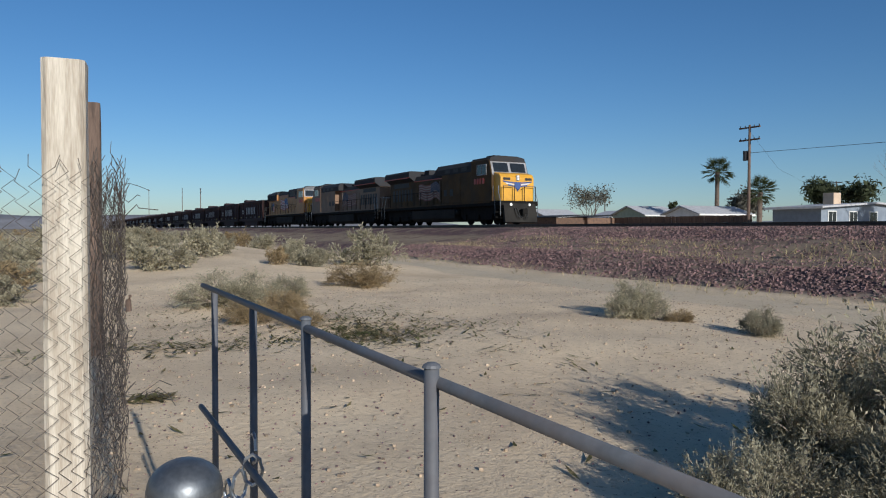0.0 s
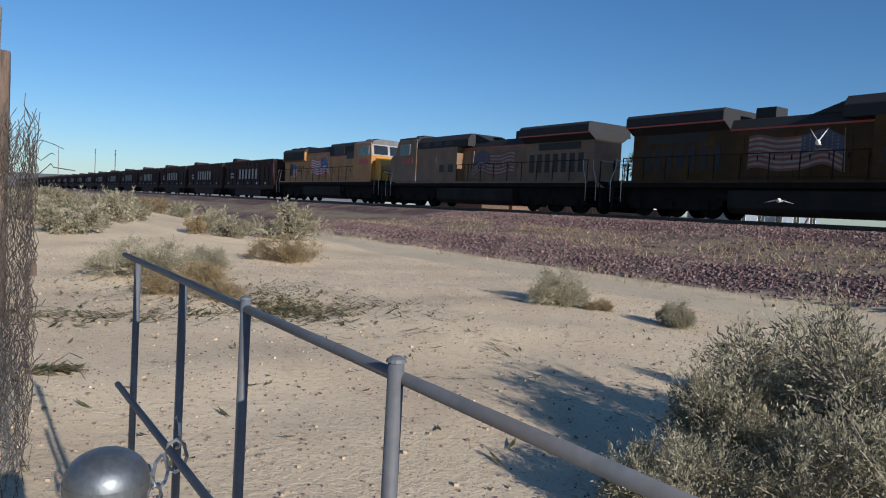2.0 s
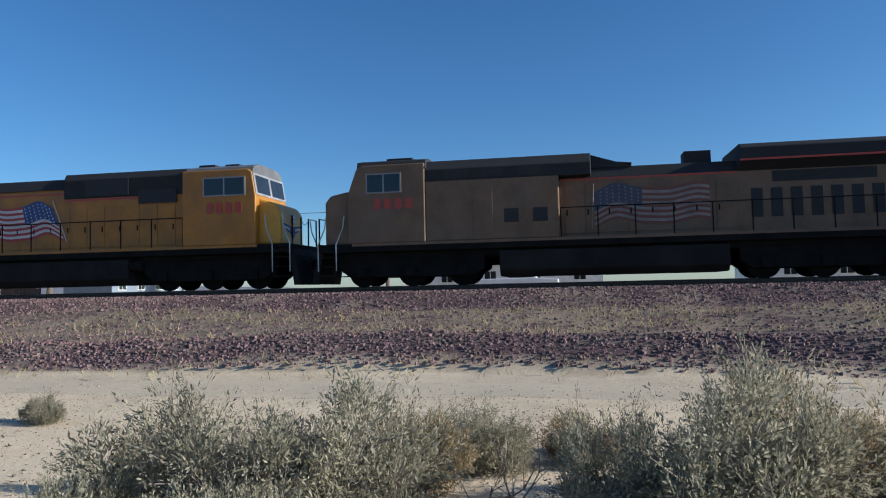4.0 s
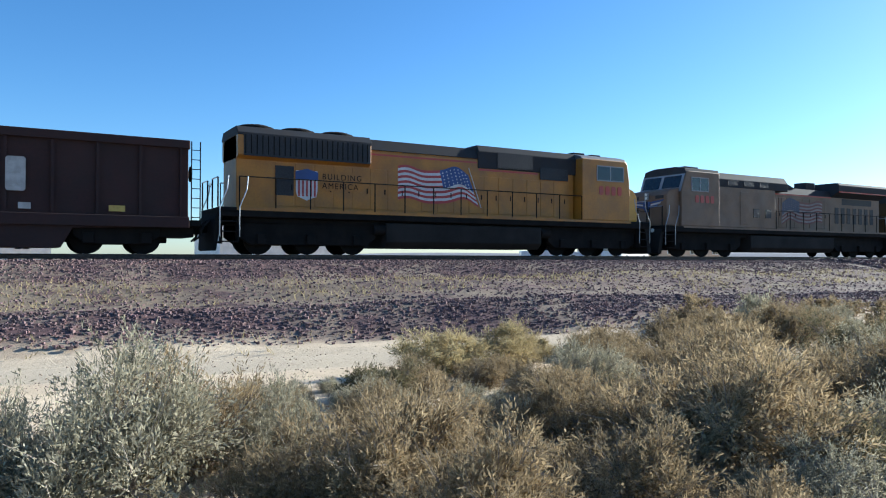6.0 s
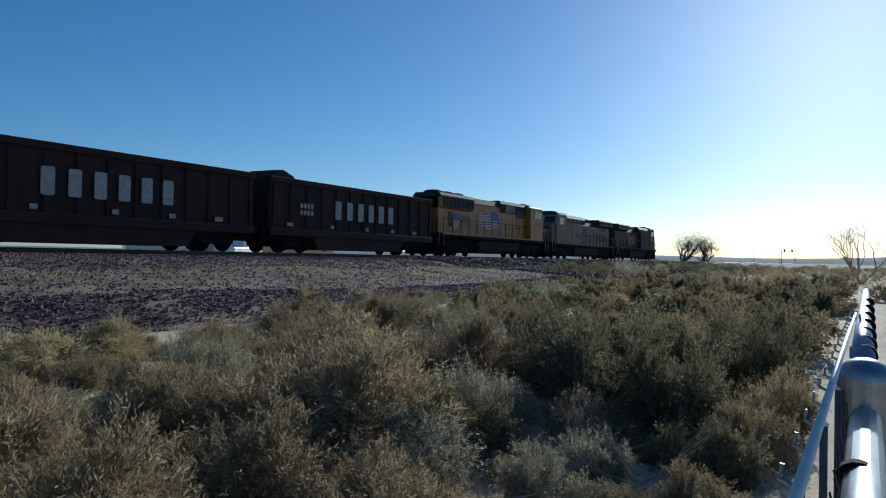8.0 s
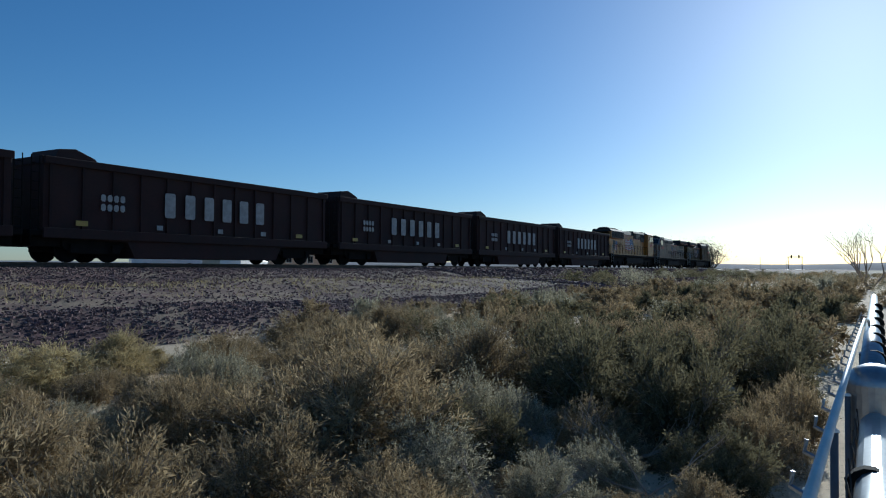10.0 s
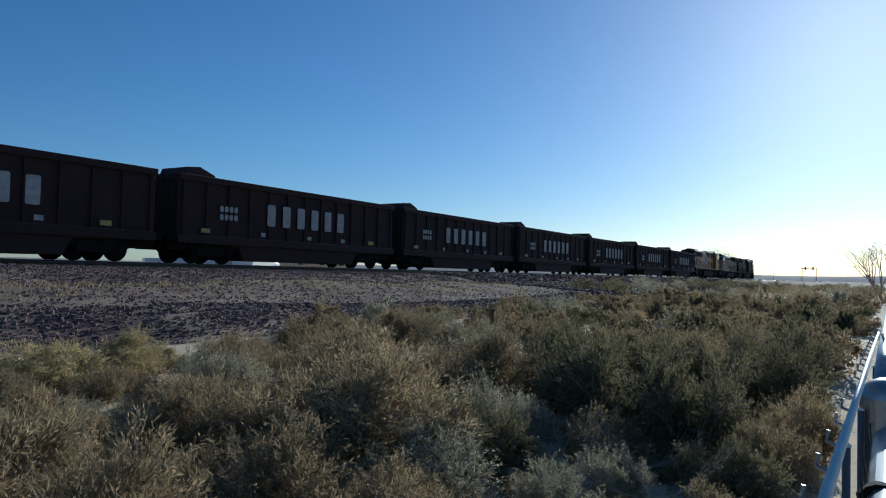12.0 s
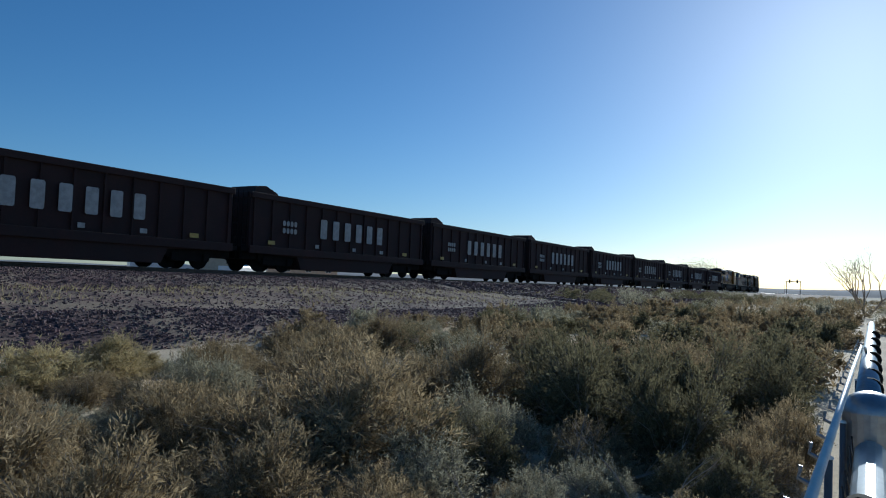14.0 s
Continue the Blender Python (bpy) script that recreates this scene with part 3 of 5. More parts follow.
def wide_hood_loco(label, paint, fade, nose_paint):
    """A heavy freight locomotive with a flared radiator at the rear; the cab faces +x."""
    loco = thing("locomotive", label, "locomotive", group="locomotives of the train")
    half = 10.3
    underframe(loco, half)
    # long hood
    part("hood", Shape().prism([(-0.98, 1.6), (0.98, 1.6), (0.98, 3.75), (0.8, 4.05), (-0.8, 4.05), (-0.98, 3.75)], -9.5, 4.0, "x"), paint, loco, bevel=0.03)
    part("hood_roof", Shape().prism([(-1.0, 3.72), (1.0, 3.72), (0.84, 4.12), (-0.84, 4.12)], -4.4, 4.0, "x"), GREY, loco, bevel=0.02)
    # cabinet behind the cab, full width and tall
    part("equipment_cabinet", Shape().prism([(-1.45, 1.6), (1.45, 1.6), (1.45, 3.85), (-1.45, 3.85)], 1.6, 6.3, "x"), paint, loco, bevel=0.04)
    part("cabinet_roof", Shape().prism([(-1.46, 3.8), (1.46, 3.8), (1.46, 4.25), (1.2, 4.6), (-1.2, 4.6), (-1.46, 4.25)], 0.5, 6.3, "x"), GREY, loco, bevel=0.03)
    part("roof_ramp", Shape().prism([(0.5, 4.1), (0.5, 4.58), (-0.9, 4.12), (-0.9, 4.1)], -0.9, 0.9), GREY, loco)
    for x in (2.2, 3.5, 4.8):
        for side in (-1, 1):
            part("vent", Shape().box(x, x + 0.8, side * 1.465 - 0.01, side * 1.465 + 0.01, 3.92, 4.2), GRILLE, loco)
    # flared radiator
    part("radiator_wing", Shape().prism([(-0.99, 3.72), (-1.52, 4.08), (-1.52, 4.46), (-1.4, 4.6), (1.4, 4.6), (1.52, 4.46), (1.52, 4.08), (0.99, 3.72)], -9.55, -4.3, "x"), GREY, loco, bevel=0.03)
    for side in (-1, 1):
        g = part("radiator_grille", Shape().add([(x, side * (0.995 + 0.002 * v), 3.3 + 0.38 * v) for x in (-8.6, -5.4) for v in (0.0, 1.0)], [(0, 1, 3, 2)]), GRILLE, loco, fix=False)
        part("red_stripe", Shape().box(-9.55, -4.3, side * 1.53 - 0.008, side * 1.53 + 0.008, 4.0, 4.07), RED, loco)
        part("red_stripe", Shape().box(-4.3, 1.55, side * 0.995 - 0.006, side * 0.995 + 0.006, 3.66, 3.73), RED, loco)
        # engine room doors and intake louvres
        for i in range(7):
            x = -8.8 + i * 0.62
            part("louvre_door", Shape().box(x, x + 0.36, side * 0.985 - 0.012, side * 0.985 + 0.012, 2.1, 3.1), GRILLE, loco)
        for i in range(9):
            x = -4.3 + i * 0.72
            d = part("hood_door", Shape().box(x, x + 0.68, side * 0.99 - 0.012, side * 0.99 + 0.012, 1.75, 3.5), paint, loco, bevel=0.01)
            part("latch", Shape().box(x + 0.58, x + 0.63, side * 1.005 - 0.012, side * 1.005 + 0.012, 2.4, 2.6), BLACKMETAL, d)
        flag(loco, -3.4, 0.4, 2.05, 3.35, side * 1.008, side, fade)
        part("cabinet_door", Shape().box(3.9, 4.6, side * 1.46 - 0.012, side * 1.46 + 0.012, 1.8, 3.6), paint, loco, bevel=0.01)
        for x in (2.0, 3.0):
            part("intake_louvre", Shape().box(x, x + 0.5, side * 1.46 - 0.012, side * 1.46 + 0.012, 2.2, 2.7), GRILLE, loco)
        bars(loco, "painted_number", 6.75 if side < 0 else 6.75, 0.26, 0.12, 4, 2.85, 3.25, side * 1.525, RED, "red painted number")
        part("sill_stripe", Shape().box(-9.7, 9.0, side * 1.524 - 0.004, side * 1.524 + 0.004, 1.5, 1.6), paint, loco, "dull yellow walkway edge")
        handrail(loco, [-9.6 + i * 1.24 for i in range(10)], side * 1.47, 1.6, 2.65, BLACKMETAL)
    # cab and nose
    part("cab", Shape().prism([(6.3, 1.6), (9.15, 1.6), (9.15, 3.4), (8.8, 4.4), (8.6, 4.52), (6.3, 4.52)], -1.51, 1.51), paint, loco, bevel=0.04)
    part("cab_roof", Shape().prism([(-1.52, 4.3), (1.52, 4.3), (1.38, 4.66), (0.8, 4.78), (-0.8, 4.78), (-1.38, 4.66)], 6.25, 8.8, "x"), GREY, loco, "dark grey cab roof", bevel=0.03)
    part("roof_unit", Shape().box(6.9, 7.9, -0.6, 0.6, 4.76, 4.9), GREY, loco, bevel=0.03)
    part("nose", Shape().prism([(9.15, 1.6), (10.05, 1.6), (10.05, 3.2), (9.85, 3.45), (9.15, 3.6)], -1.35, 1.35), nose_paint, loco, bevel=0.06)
    cab_windows(loco, 7.2, 8.4, 3.5, 4.15, 1.515)
    for y0, y1 in ((-1.3, -0.1), (0.1, 1.3)):
        part("windscreen", Shape().add([(8.875, y0, 4.28), (8.875, y1, 4.28), (9.11, y1, 3.64), (9.11, y0, 3.64)], [(0, 1, 2, 3)]), GLASS, loco, fix=False)
    part("windscreen_surround", Shape().add([(8.835, -1.45, 4.36), (8.835, 1.45, 4.36), (9.165, 1.45, 3.41), (9.165, -1.45, 3.41)], [(0, 1, 2, 3)]), CABGREY, loco, fix=False)
    part("number_board", Shape().box(10.05, 10.07, -1.15, -0.6, 3.02, 3.19), GRILLE, loco)
    part("number_board", Shape().box(10.05, 10.07, 0.6, 1.15, 3.02, 3.19), GRILLE, loco)
    # nose emblem: plain wing and shield shapes
    emblem = part("nose_emblem", Shape().prism([(-0.25, 2.9), (0.25, 2.9), (0.25, 2.55), (0, 2.25), (-0.25, 2.55)], 10.06, 10.075, "x"), FLAGBLUE, loco, "blue and white winged emblem")
    for s_ in (-1, 1):
        for k in range(3):
            part("wing_bar", Shape().prism([(s_ * 0.27, 2.88 - 0.12 * k), (s_ * (1.2 - 0.2 * k), 2.98 - 0.12 * k), (s_ * (1.12 - 0.2 * k), 2.88 - 0.12 * k), (s_ * 0.27, 2.79 - 0.12 * k)], 10.06, 10.072, "x"), FLAGBLUE if k != 1 else FLAGWHITE, emblem)
    h = part("headlight_housing", Shape().box(10.04, 10.12, -0.13, 0.13, 3.0, 3.36), CABGREY, loco, bevel=0.02)
    for z in (3.09, 3.27):
        part("headlight", Shape().tube([(10.12, 0, z), (10.14, 0, z)], 0.075, 12), LAMPGLASS, h)
    for y in (-0.75, 0.75):
        part("ditch_light", Shape().tube([(10.4, y, 1.35), (10.44, y, 1.35)], 0.1, 12), LAMPGLASS, loco)
    part("exhaust", Shape().box(-3.6, -2.7, -0.4, 0.4, 4.1, 4.62), GREY, loco, bevel=0.02)
    horn = part("horn", Shape().box(-0.9, -0.6, -0.3, 0.3, 4.12, 4.2), BLACKMETAL, loco)
    for y in (-0.2, 0.0, 0.2):
        part("trumpet", Shape().tube([(-0.95, y, 4.32), (-0.45, y, 4.32)], [0.03, 0.09], 8), BLACKMETAL, horn)
    part("tail_number_board", Shape().box(-9.53, -9.505, -0.8, 0.8, 3.1, 3.35), paint, loco)
    end_details(loco, half, 1, True)
    end_details(loco, -half, -1, False)
    return loco


def road_switcher_loco(label, paint):
    """A heavy freight locomotive with long dark radiator intakes, three roof fans and a flag on the hood; cab at +x."""
    loco = thing("locomotive", label, "locomotive", group="locomotives of the train")
    half = 10.3
    underframe(loco, half)
    part("hood", Shape().prism([(-1.0, 1.6), (1.0, 1.6), (1.0, 3.9), (0.82, 4.34), (-0.82, 4.34), (-1.0, 3.9)], -9.6, 5.9, "x"), paint, loco, bevel=0.03)
    part("hood_roof", Shape().prism([(-1.02, 3.98), (1.02, 3.98), (0.84, 4.4), (-0.84, 4.4)], -4.5, 5.9, "x"), GREY, loco, bevel=0.02)
    part("radiator_hood", Shape().prism([(-1.0, 3.3), (-1.22, 3.42), (-1.22, 4.2), (-1.0, 4.4), (1.0, 4.4), (1.22, 4.2), (1.22, 3.42), (1.0, 3.3)], -9.6, -4.45, "x"), paint, loco, bevel=0.03)
    part("radiator_roof", Shape().prism([(-1.235, 4.1), (-1.235, 4.2), (-1.0, 4.43), (1.0, 4.43), (1.235, 4.2), (1.235, 4.1)], -9.62, -4.43, "x"), GREY, loco, bevel=0.02)
    for x in (-8.7, -7.1, -5.5):
        f = part("roof_fan", Shape().tube([(x, 0, 4.42), (x, 0, 4.55), (x, 0, 4.6)], [0.72, 0.72, 0.55], 24), BLACKMETAL, loco)
        part("fan_guard", Shape().dome((x, 0, 4.6), 0.55, 0.06), GREY, f)
    part("dynamic_brake_hatch", Shape().prism([(-1.03, 3.6), (-1.06, 4.3), (-0.9, 4.56), (0.9, 4.56), (1.06, 4.3), (1.03, 3.6)], 0.6, 6.0, "x"), GREY, loco, bevel=0.03)
    part("exhaust", Shape().box(-1.7, -1.0, -0.25, 0.25, 4.26, 4.42), BLACKMETAL, loco, bevel=0.02)
    for side in (-1, 1):
        g = part("radiator_grille", Shape().box(-9.4, -4.5, side * 1.228 - 0.012, side * 1.228 + 0.012, 3.4, 4.18), GRILLE, loco)
        for i in range(24):
            x = -9.35 + i * 0.205
            part("slat", Shape().box(x, x + 0.03, side * 1.245 - 0.01, side * 1.245 + 0.01, 3.47, 4.13), BLACKMETAL, g)
        part("intake_grille", Shape().box(1.57, 3.46, side * 1.065 - 0.02, side * 1.065 + 0.012, 3.66, 4.3), GRILLE, loco)
        part("intake_grille", Shape().box(3.9, 5.5, side * 1.05 - 0.03, side * 1.05 + 0.012, 3.3, 3.82), GRILLE, loco)
        part("red_stripe", Shape().box(-4.4, 0.55, side * 1.012 - 0.008, side * 1.012 + 0.008, 3.78, 3.85), RED, loco)
        part("red_stripe", Shape().box(0.65, 3.8, side * 1.012 - 0.008, side * 1.012 + 0.008, 3.5, 3.58), RED, loco)
        for i in range(18):
            x = -8.2 + i * 0.76
            d = part("hood_door", Shape().box(x, x + 0.71, side * 1.005 - 0.012, side * 1.005 + 0.012, 1.72, 3.26), paint, loco, bevel=0.01)
            part("latch", Shape().box(x + 0.6, x + 0.65, side * 1.022 - 0.01, side * 1.022 + 0.01, 2.3, 2.5), BLACKMETAL, d)
        part("side_vent", Shape().box(-8.2, -7.5, side * 1.024 - 0.006, side * 1.024 + 0.006, 2.1, 3.15), GRILLE, loco)
        sh = part("shield_emblem", Shape().prism([(-7.42, 2.3), (-7.37, 2.1), (-7.0, 1.95), (-6.63, 2.1), (-6.58, 2.3), (-6.58, 3.02), (-7.42, 3.02)], side * 1.03 - 0.005, side * 1.03 + 0.005), FLAGWHITE, loco, "red, white and blue shield emblem")
        part("shield_top", Shape().prism([(-7.44, 2.68), (-6.56, 2.68), (-6.56, 2.98), (-7.0, 3.1), (-7.44, 2.98)], side * 1.038 - 0.004, side * 1.038 + 0.004), FLAGBLUE, sh)
        for k in range(5):
            x = -7.34 + k * 0.155
            part("shield_bar", Shape().box(x, x + 0.07, side * 1.038 - 0.004, side * 1.038 + 0.004, 2.1, 2.67), FLAGRED, sh)
        flag(loco, -3.2, 0.1, 2.12, 3.42, side * 1.03, side, False, 0.55 if side < 0 else 0.3)
        bars(loco, "painted_number", 7.0, 0.26, 0.12, 4, 2.75, 3.15, side * 1.525, RED, "red painted number")
        part("sill_stripe", Shape().box(-9.7, 9.0, side * 1.524 - 0.004, side * 1.524 + 0.004, 1.5, 1.6), paint, loco, "dull yellow walkway edge")
        handrail(loco, [-9.6 + i * 1.3 for i in range(13)], side * 1.47, 1.6, 2.65, BLACKMETAL)
        part("slogan_plate", Shape().box(-6.45, -4.75, side * 1.03 - 0.004, side * 1.03 + 0.004, 2.35, 3.05), paint, loco)
        for row, word in ((2.75, "BUILDING"), (2.42, "AMERICA")):
            c = bpy.data.curves.new("slogan", "FONT")
            c.body, c.size, c.extrude, c.space_character = word, 0.30, 0.002, 1.25
            text = new("slogan", c)
            dg = bpy.context.evaluated_depsgraph_get()
            tm = bpy.data.meshes.new_from_object(text.evaluated_get(dg))
            bpy.data.objects.remove(text)
            tm.materials.clear()
            o = part("slogan", tm, BLACKMETAL, loco, "dark painted slogan")
            o.matrix_basis = pose(-6.4, -1.04, row, 90, 0, 0) if side < 0 else pose(-4.85, 1.04, row, 90, 0, 180)
    part("cab", Shape().prism([(6.0, 1.6), (8.95, 1.6), (8.95, 3.35), (8.8, 4.22), (8.65, 4.34), (6.0, 4.34)], -1.51, 1.51), paint, loco, bevel=0.04)
    part("cab_roof", Shape().prism([(-1.52, 4.1), (1.52, 4.1), (1.3, 4.45), (0.8, 4.58), (-0.8, 4.58), (-1.3, 4.45)], 6.05, 8.82, "x"), PALEROOF, loco, "dull grey cab roof", bevel=0.03)
    part("air_conditioner", Shape().box(6.2, 6.9, -0.6, 0.6, 4.56, 4.7).box(7.3, 7.9, -0.6, 0.6, 4.56, 4.68), GREY, loco, bevel=0.03)
    part("nose", Shape().prism([(8.6, 1.6), (9.8, 1.6), (9.8, 2.75), (9.6, 3.05), (8.6, 3.42)], -1.15, 1.15), SUNLIT_NOSE, loco, bevel=0.08)
    cab_windows(loco, 6.9, 8.5, 3.42, 4.02, 1.515)
    part("windscreen_surround", Shape().add([(8.83, -1.45, 4.2), (8.83, 1.45, 4.2), (8.965, 1.45, 3.4), (8.965, -1.45, 3.4)], [(0, 1, 2, 3)]), CABGREY, loco, fix=False)
    for y0, y1 in ((-1.3, -0.1), (0.1, 1.3)):
        part("windscreen", Shape().add([(8.86, y0, 4.12), (8.86, y1, 4.12), (8.965, y1, 3.48), (8.965, y0, 3.48)], [(0, 1, 2, 3)]), GLASS, loco, fix=False)
    emblem = part("nose_emblem", Shape().prism([(-0.25, 2.3), (0.25, 2.3), (0.25, 2.0), (0, 1.8), (-0.25, 2.0)], 9.802, 9.815, "x"), FLAGBLUE, loco, "blue and white winged emblem")
    for s_ in (-1, 1):
        for k in range(3):
            part("wing_bar", Shape().prism([(s_ * 0.27, 2.32 - 0.1 * k), (s_ * (1.05 - 0.2 * k), 2.4 - 0.1 * k), (s_ * (1.0 - 0.2 * k), 2.32 - 0.1 * k), (s_ * 0.27, 2.25 - 0.1 * k)], 9.802, 9.812, "x"), FLAGBLUE if k != 1 else FLAGWHITE, emblem)
    h = part("headlight_housing", Shape().box(9.75, 9.86, -0.13, 0.13, 2.4, 2.75), CABGREY, loco, bevel=0.02)
    for z in (2.5, 2.66):
        part("headlight", Shape().tube([(9.86, 0, z), (9.88, 0, z)], 0.07, 12), LAMPGLASS, h)
    end_details(loco, half, 1, True)
    end_details(loco, -half, -1, False)
    return loco


def hopper_car(detailed=True):
    """A brown open ballast car with outside posts, end hatch and ladders. Its front is +x."""
    car = thing("hopper_car", "dark oxide-brown open ballast railcar with white lettering", "freight car", group="railcars of the train")
    L, top, bot = 8.15, 3.98, 1.05
    part("body", Shape().prism([(-L, 1.2), (-L + 0.6, 0.95), (-4.55, 0.85), (-4.2, 0.2), (4.2, 0.2), (4.55, 0.85), (L - 0.6, 0.95), (L, 1.2), (L, top - 0.25), (-L, top - 0.25)], -1.42, 1.42), HOPPER, car, bevel=0.02)
    for y in (-1.5, 1.5):
        part("top_chord", Shape().box(-L - 0.02, L + 0.02, y - 0.06, y + 0.06, top - 0.28, top), HOPPER, car, bevel=0.015)
        part("side_sill", Shape().box(-L - 0.02, L + 0.02, y - 0.05, y + 0.05, 0.92, 1.3), HOPPER, car, bevel=0.015)
    for x in (-L, L):
        part("end_chord", Shape().box(x - 0.06, x + 0.06, -1.43, 1.43, top - 0.28, top), HOPPER, car, bevel=0.015)
    for side in (-1, 1):
        for i in range(13):
            x = -L + 0.25 + i * (2 * L - 0.5) / 12
            part("side_post", Shape().box(x - 0.05, x + 0.05, side * 1.46 - 0.05, side * 1.46 + 0.05, 1.3, top - 0.28), HOPPER, car)
        bars(car, "side_lettering", -2.8 if side < 0 else -3.2, 0.55, 0.54, 6, 1.98, 3.06, side * 1.517, WHITE, "white block lettering on the side")
        bars(car, "reporting_mark", -5.85, 0.21, 0.08, 4, 2.45, 2.73, side * 1.517, WHITE, "white painted reporting mark")
        bars(car, "car_number", -5.85, 0.21, 0.08, 4, 2.07, 2.35, side * 1.517, WHITE, "white painted car number")
        for x, w, m in ((-6.9, 0.5, GOLD_STRIP), (-3.2, 0.3, WHITE), (3.0, 0.35, WHITE), (5.6, 0.5, GOLD_STRIP), (0.2, 0.3, WHITE)):
            part("stencil_plate", Shape().box(x, x + w, side * 1.517 - 0.004, side * 1.517 + 0.004, 1.42, 1.62), m, car)
    for x in (-L, L):
        e = 1 if x > 0 else -1
        part("end_platform", Shape().box(min(x, x + e * 0.45), max(x, x + e * 0.45), -1.4, 1.4, 1.0, 1.2), BLACKMETAL, car)
        for y in (-1.35, 1.35):
            lad = part("ladder", Shape().tube([(x + e * 0.42, y, 0.7), (x + e * 0.42, y, top)], 0.022, 5).tube([(x + e * 0.12, y, 1.1), (x + e * 0.12, y, top)], 0.022, 5), BLACKMETAL, car)
            for k in range(8):
                part("rung", Shape().tube([(x + e * 0.12, y, 1.3 + k * 0.34), (x + e * 0.42, y, 1.3 + k * 0.34)], 0.016, 5), BLACKMETAL, lad)
        part("coupler", Shape().box(min(x + e * 0.3, x + e * 0.72), max(x + e * 0.3, x + e * 0.72), -0.14, 0.14, 0.74, 1.02), BLACKMETAL, car)
    part("brake_wheel", Shape().tube([(L + 0.2, -0.6, 2.9), (L + 0.24, -0.6, 2.9)], 0.28, 14), BLACKMETAL, car)
    part("end_hatch", Shape().prism([(-L + 0.7, top - 0.02), (-L + 2.6, top - 0.02), (-L + 2.45, top + 0.2), (-L + 1.6, top + 0.5), (-L + 0.9, top + 0.42)], -0.9, 0.9), HOPPER, car, "small gabled hatch cover", bevel=0.02)
    for x in (-L + 0.5, L - 0.5):
        part("end_sill", Shape().box(x - 0.75, x + 0.75, -1.1, 1.1, 0.6, 1.02), BLACKMETAL, car, bevel=0.02)
    part("centre_sill", Shape().box(-7.6, 7.6, -0.45, 0.45, 0.4, 0.95), BLACKMETAL, car, bevel=0.02)
    part("ballast_load", Shape().prism([(-L + 0.2, top - 0.3), (L - 0.2, top - 0.3), (L - 1.2, top - 0.06), (-L + 1.2, top - 0.06)], -1.35, 1.35), STONE, car)
    for x in (-5.9, 5.9):
        bogie(car, x, (-0.9, 0.9), 1.35)
    return car


GOLD_STRIP = mat("reflective strip", (0.5, 0.36, 0.08), (0.4, 0.27, 0.06), 0.5, scale=9, bump=0)

# ---- the train's make-up ----
SPEED, GAIN = 18.347, 0.0874
TRAIN = [(wide_hood_loco("yellow diesel locomotive with grimy sides darkened for shade and a sun-brightened nose", SHADED_SOOTY, True, SUNLIT_NOSE), -51.95, 0),
         (wide_hood_loco("dusty faded yellow diesel locomotive running backwards", DUSTY, True, DUSTY), -73.85, 180),
         (road_switcher_loco("yellow diesel locomotive with a waving flag on its side", YELLOW), -96.3, 0)]
TRAIN[1][0].scale = (1.037, 1, 1)
TRAIN[2][0].scale = (1.037, 1, 1.075)
car0 = hopper_car()
for i in range(26):
    TRAIN.append((car0 if i == 0 else copy_thing(car0, pose(0, 0, 0)), -116.18 - 17.47 * i, 0))
BIRD_A = [(0.0, -7.31, 18.47, 2.96), (1.5, -9.32, 17.66, 3.08), (2.0, -10.01, 17.39, 3.5), (2.2, -8.56, 14.47, 3.62), (2.4, -7.75, 11.15, 3.4), (2.6, -7.29, 8.67, 3.46), (2.8, -8.25, 7.57, 3.84), (3.0, -9.0, 6.43, 4.1), (4.0, -12.75, 0.73, 4.88), (14.0, -122.75, 20.73, 17.4)]
BIRD_B = [(0.0, -6.61, 20.81, 1.68), (1.5, -10.39, 19.19, 1.81), (2.0, -11.65, 18.65, 2.18), (2.2, -10.12, 15.43, 2.49), (2.4, -8.8, 11.99, 2.77), (2.6, -8.04, 9.4, 3.31), (2.8, -9.13, 8.08, 3.95), (4.0, -15.67, 0.16, 6.25), (14.0, -125.67, 20.16, 19.79)]


# ---- loose stone ----
def rock_field(name, count, place, size, material, label, seed):
    r = np.random.RandomState(seed)
    base = np.array([(x, y, z) for x in (-1, 1) for y in (-1, 1) for z in (-1, 1)], float)
    quads = np.array([(0, 1, 3, 2), (4, 6, 7, 5), (0, 4, 5, 1), (2, 3, 7, 6), (0, 2, 6, 4), (1, 5, 7, 3)])
    xy = place(r, count)
    s = size[0] + (size[1] - size[0]) * r.rand(count) ** 2.2
    pts = base[None] * (0.5 + 0.5 * r.rand(count, 8, 1)) * s[:, None, None] * (0.6 + 0.6 * r.rand(count, 1, 3)) * 0.5
    a = r.rand(count) * 6.283
    c, d = np.cos(a)[:, None], np.sin(a)[:, None]
    pts = np.stack([pts[..., 0] * c - pts[..., 1] * d, pts[..., 0] * d + pts[..., 1] * c, pts[..., 2]], -1)
    pts[..., 0] += xy[:, :1]
    pts[..., 1] += xy[:, 1:]
    pts[..., 2] += (np.array([ground_z(x, y) for x, y in xy]) + s * 0.12)[:, None]
    me = bpy.data.meshes.new(name)
    me.from_pydata(pts.reshape(-1, 3).tolist(), [], (quads[None] + 8 * np.arange(count)[:, None, None]).reshape(-1, 4).tolist())
    tagged(part(name, me, material), label, "stones", kind="stuff")


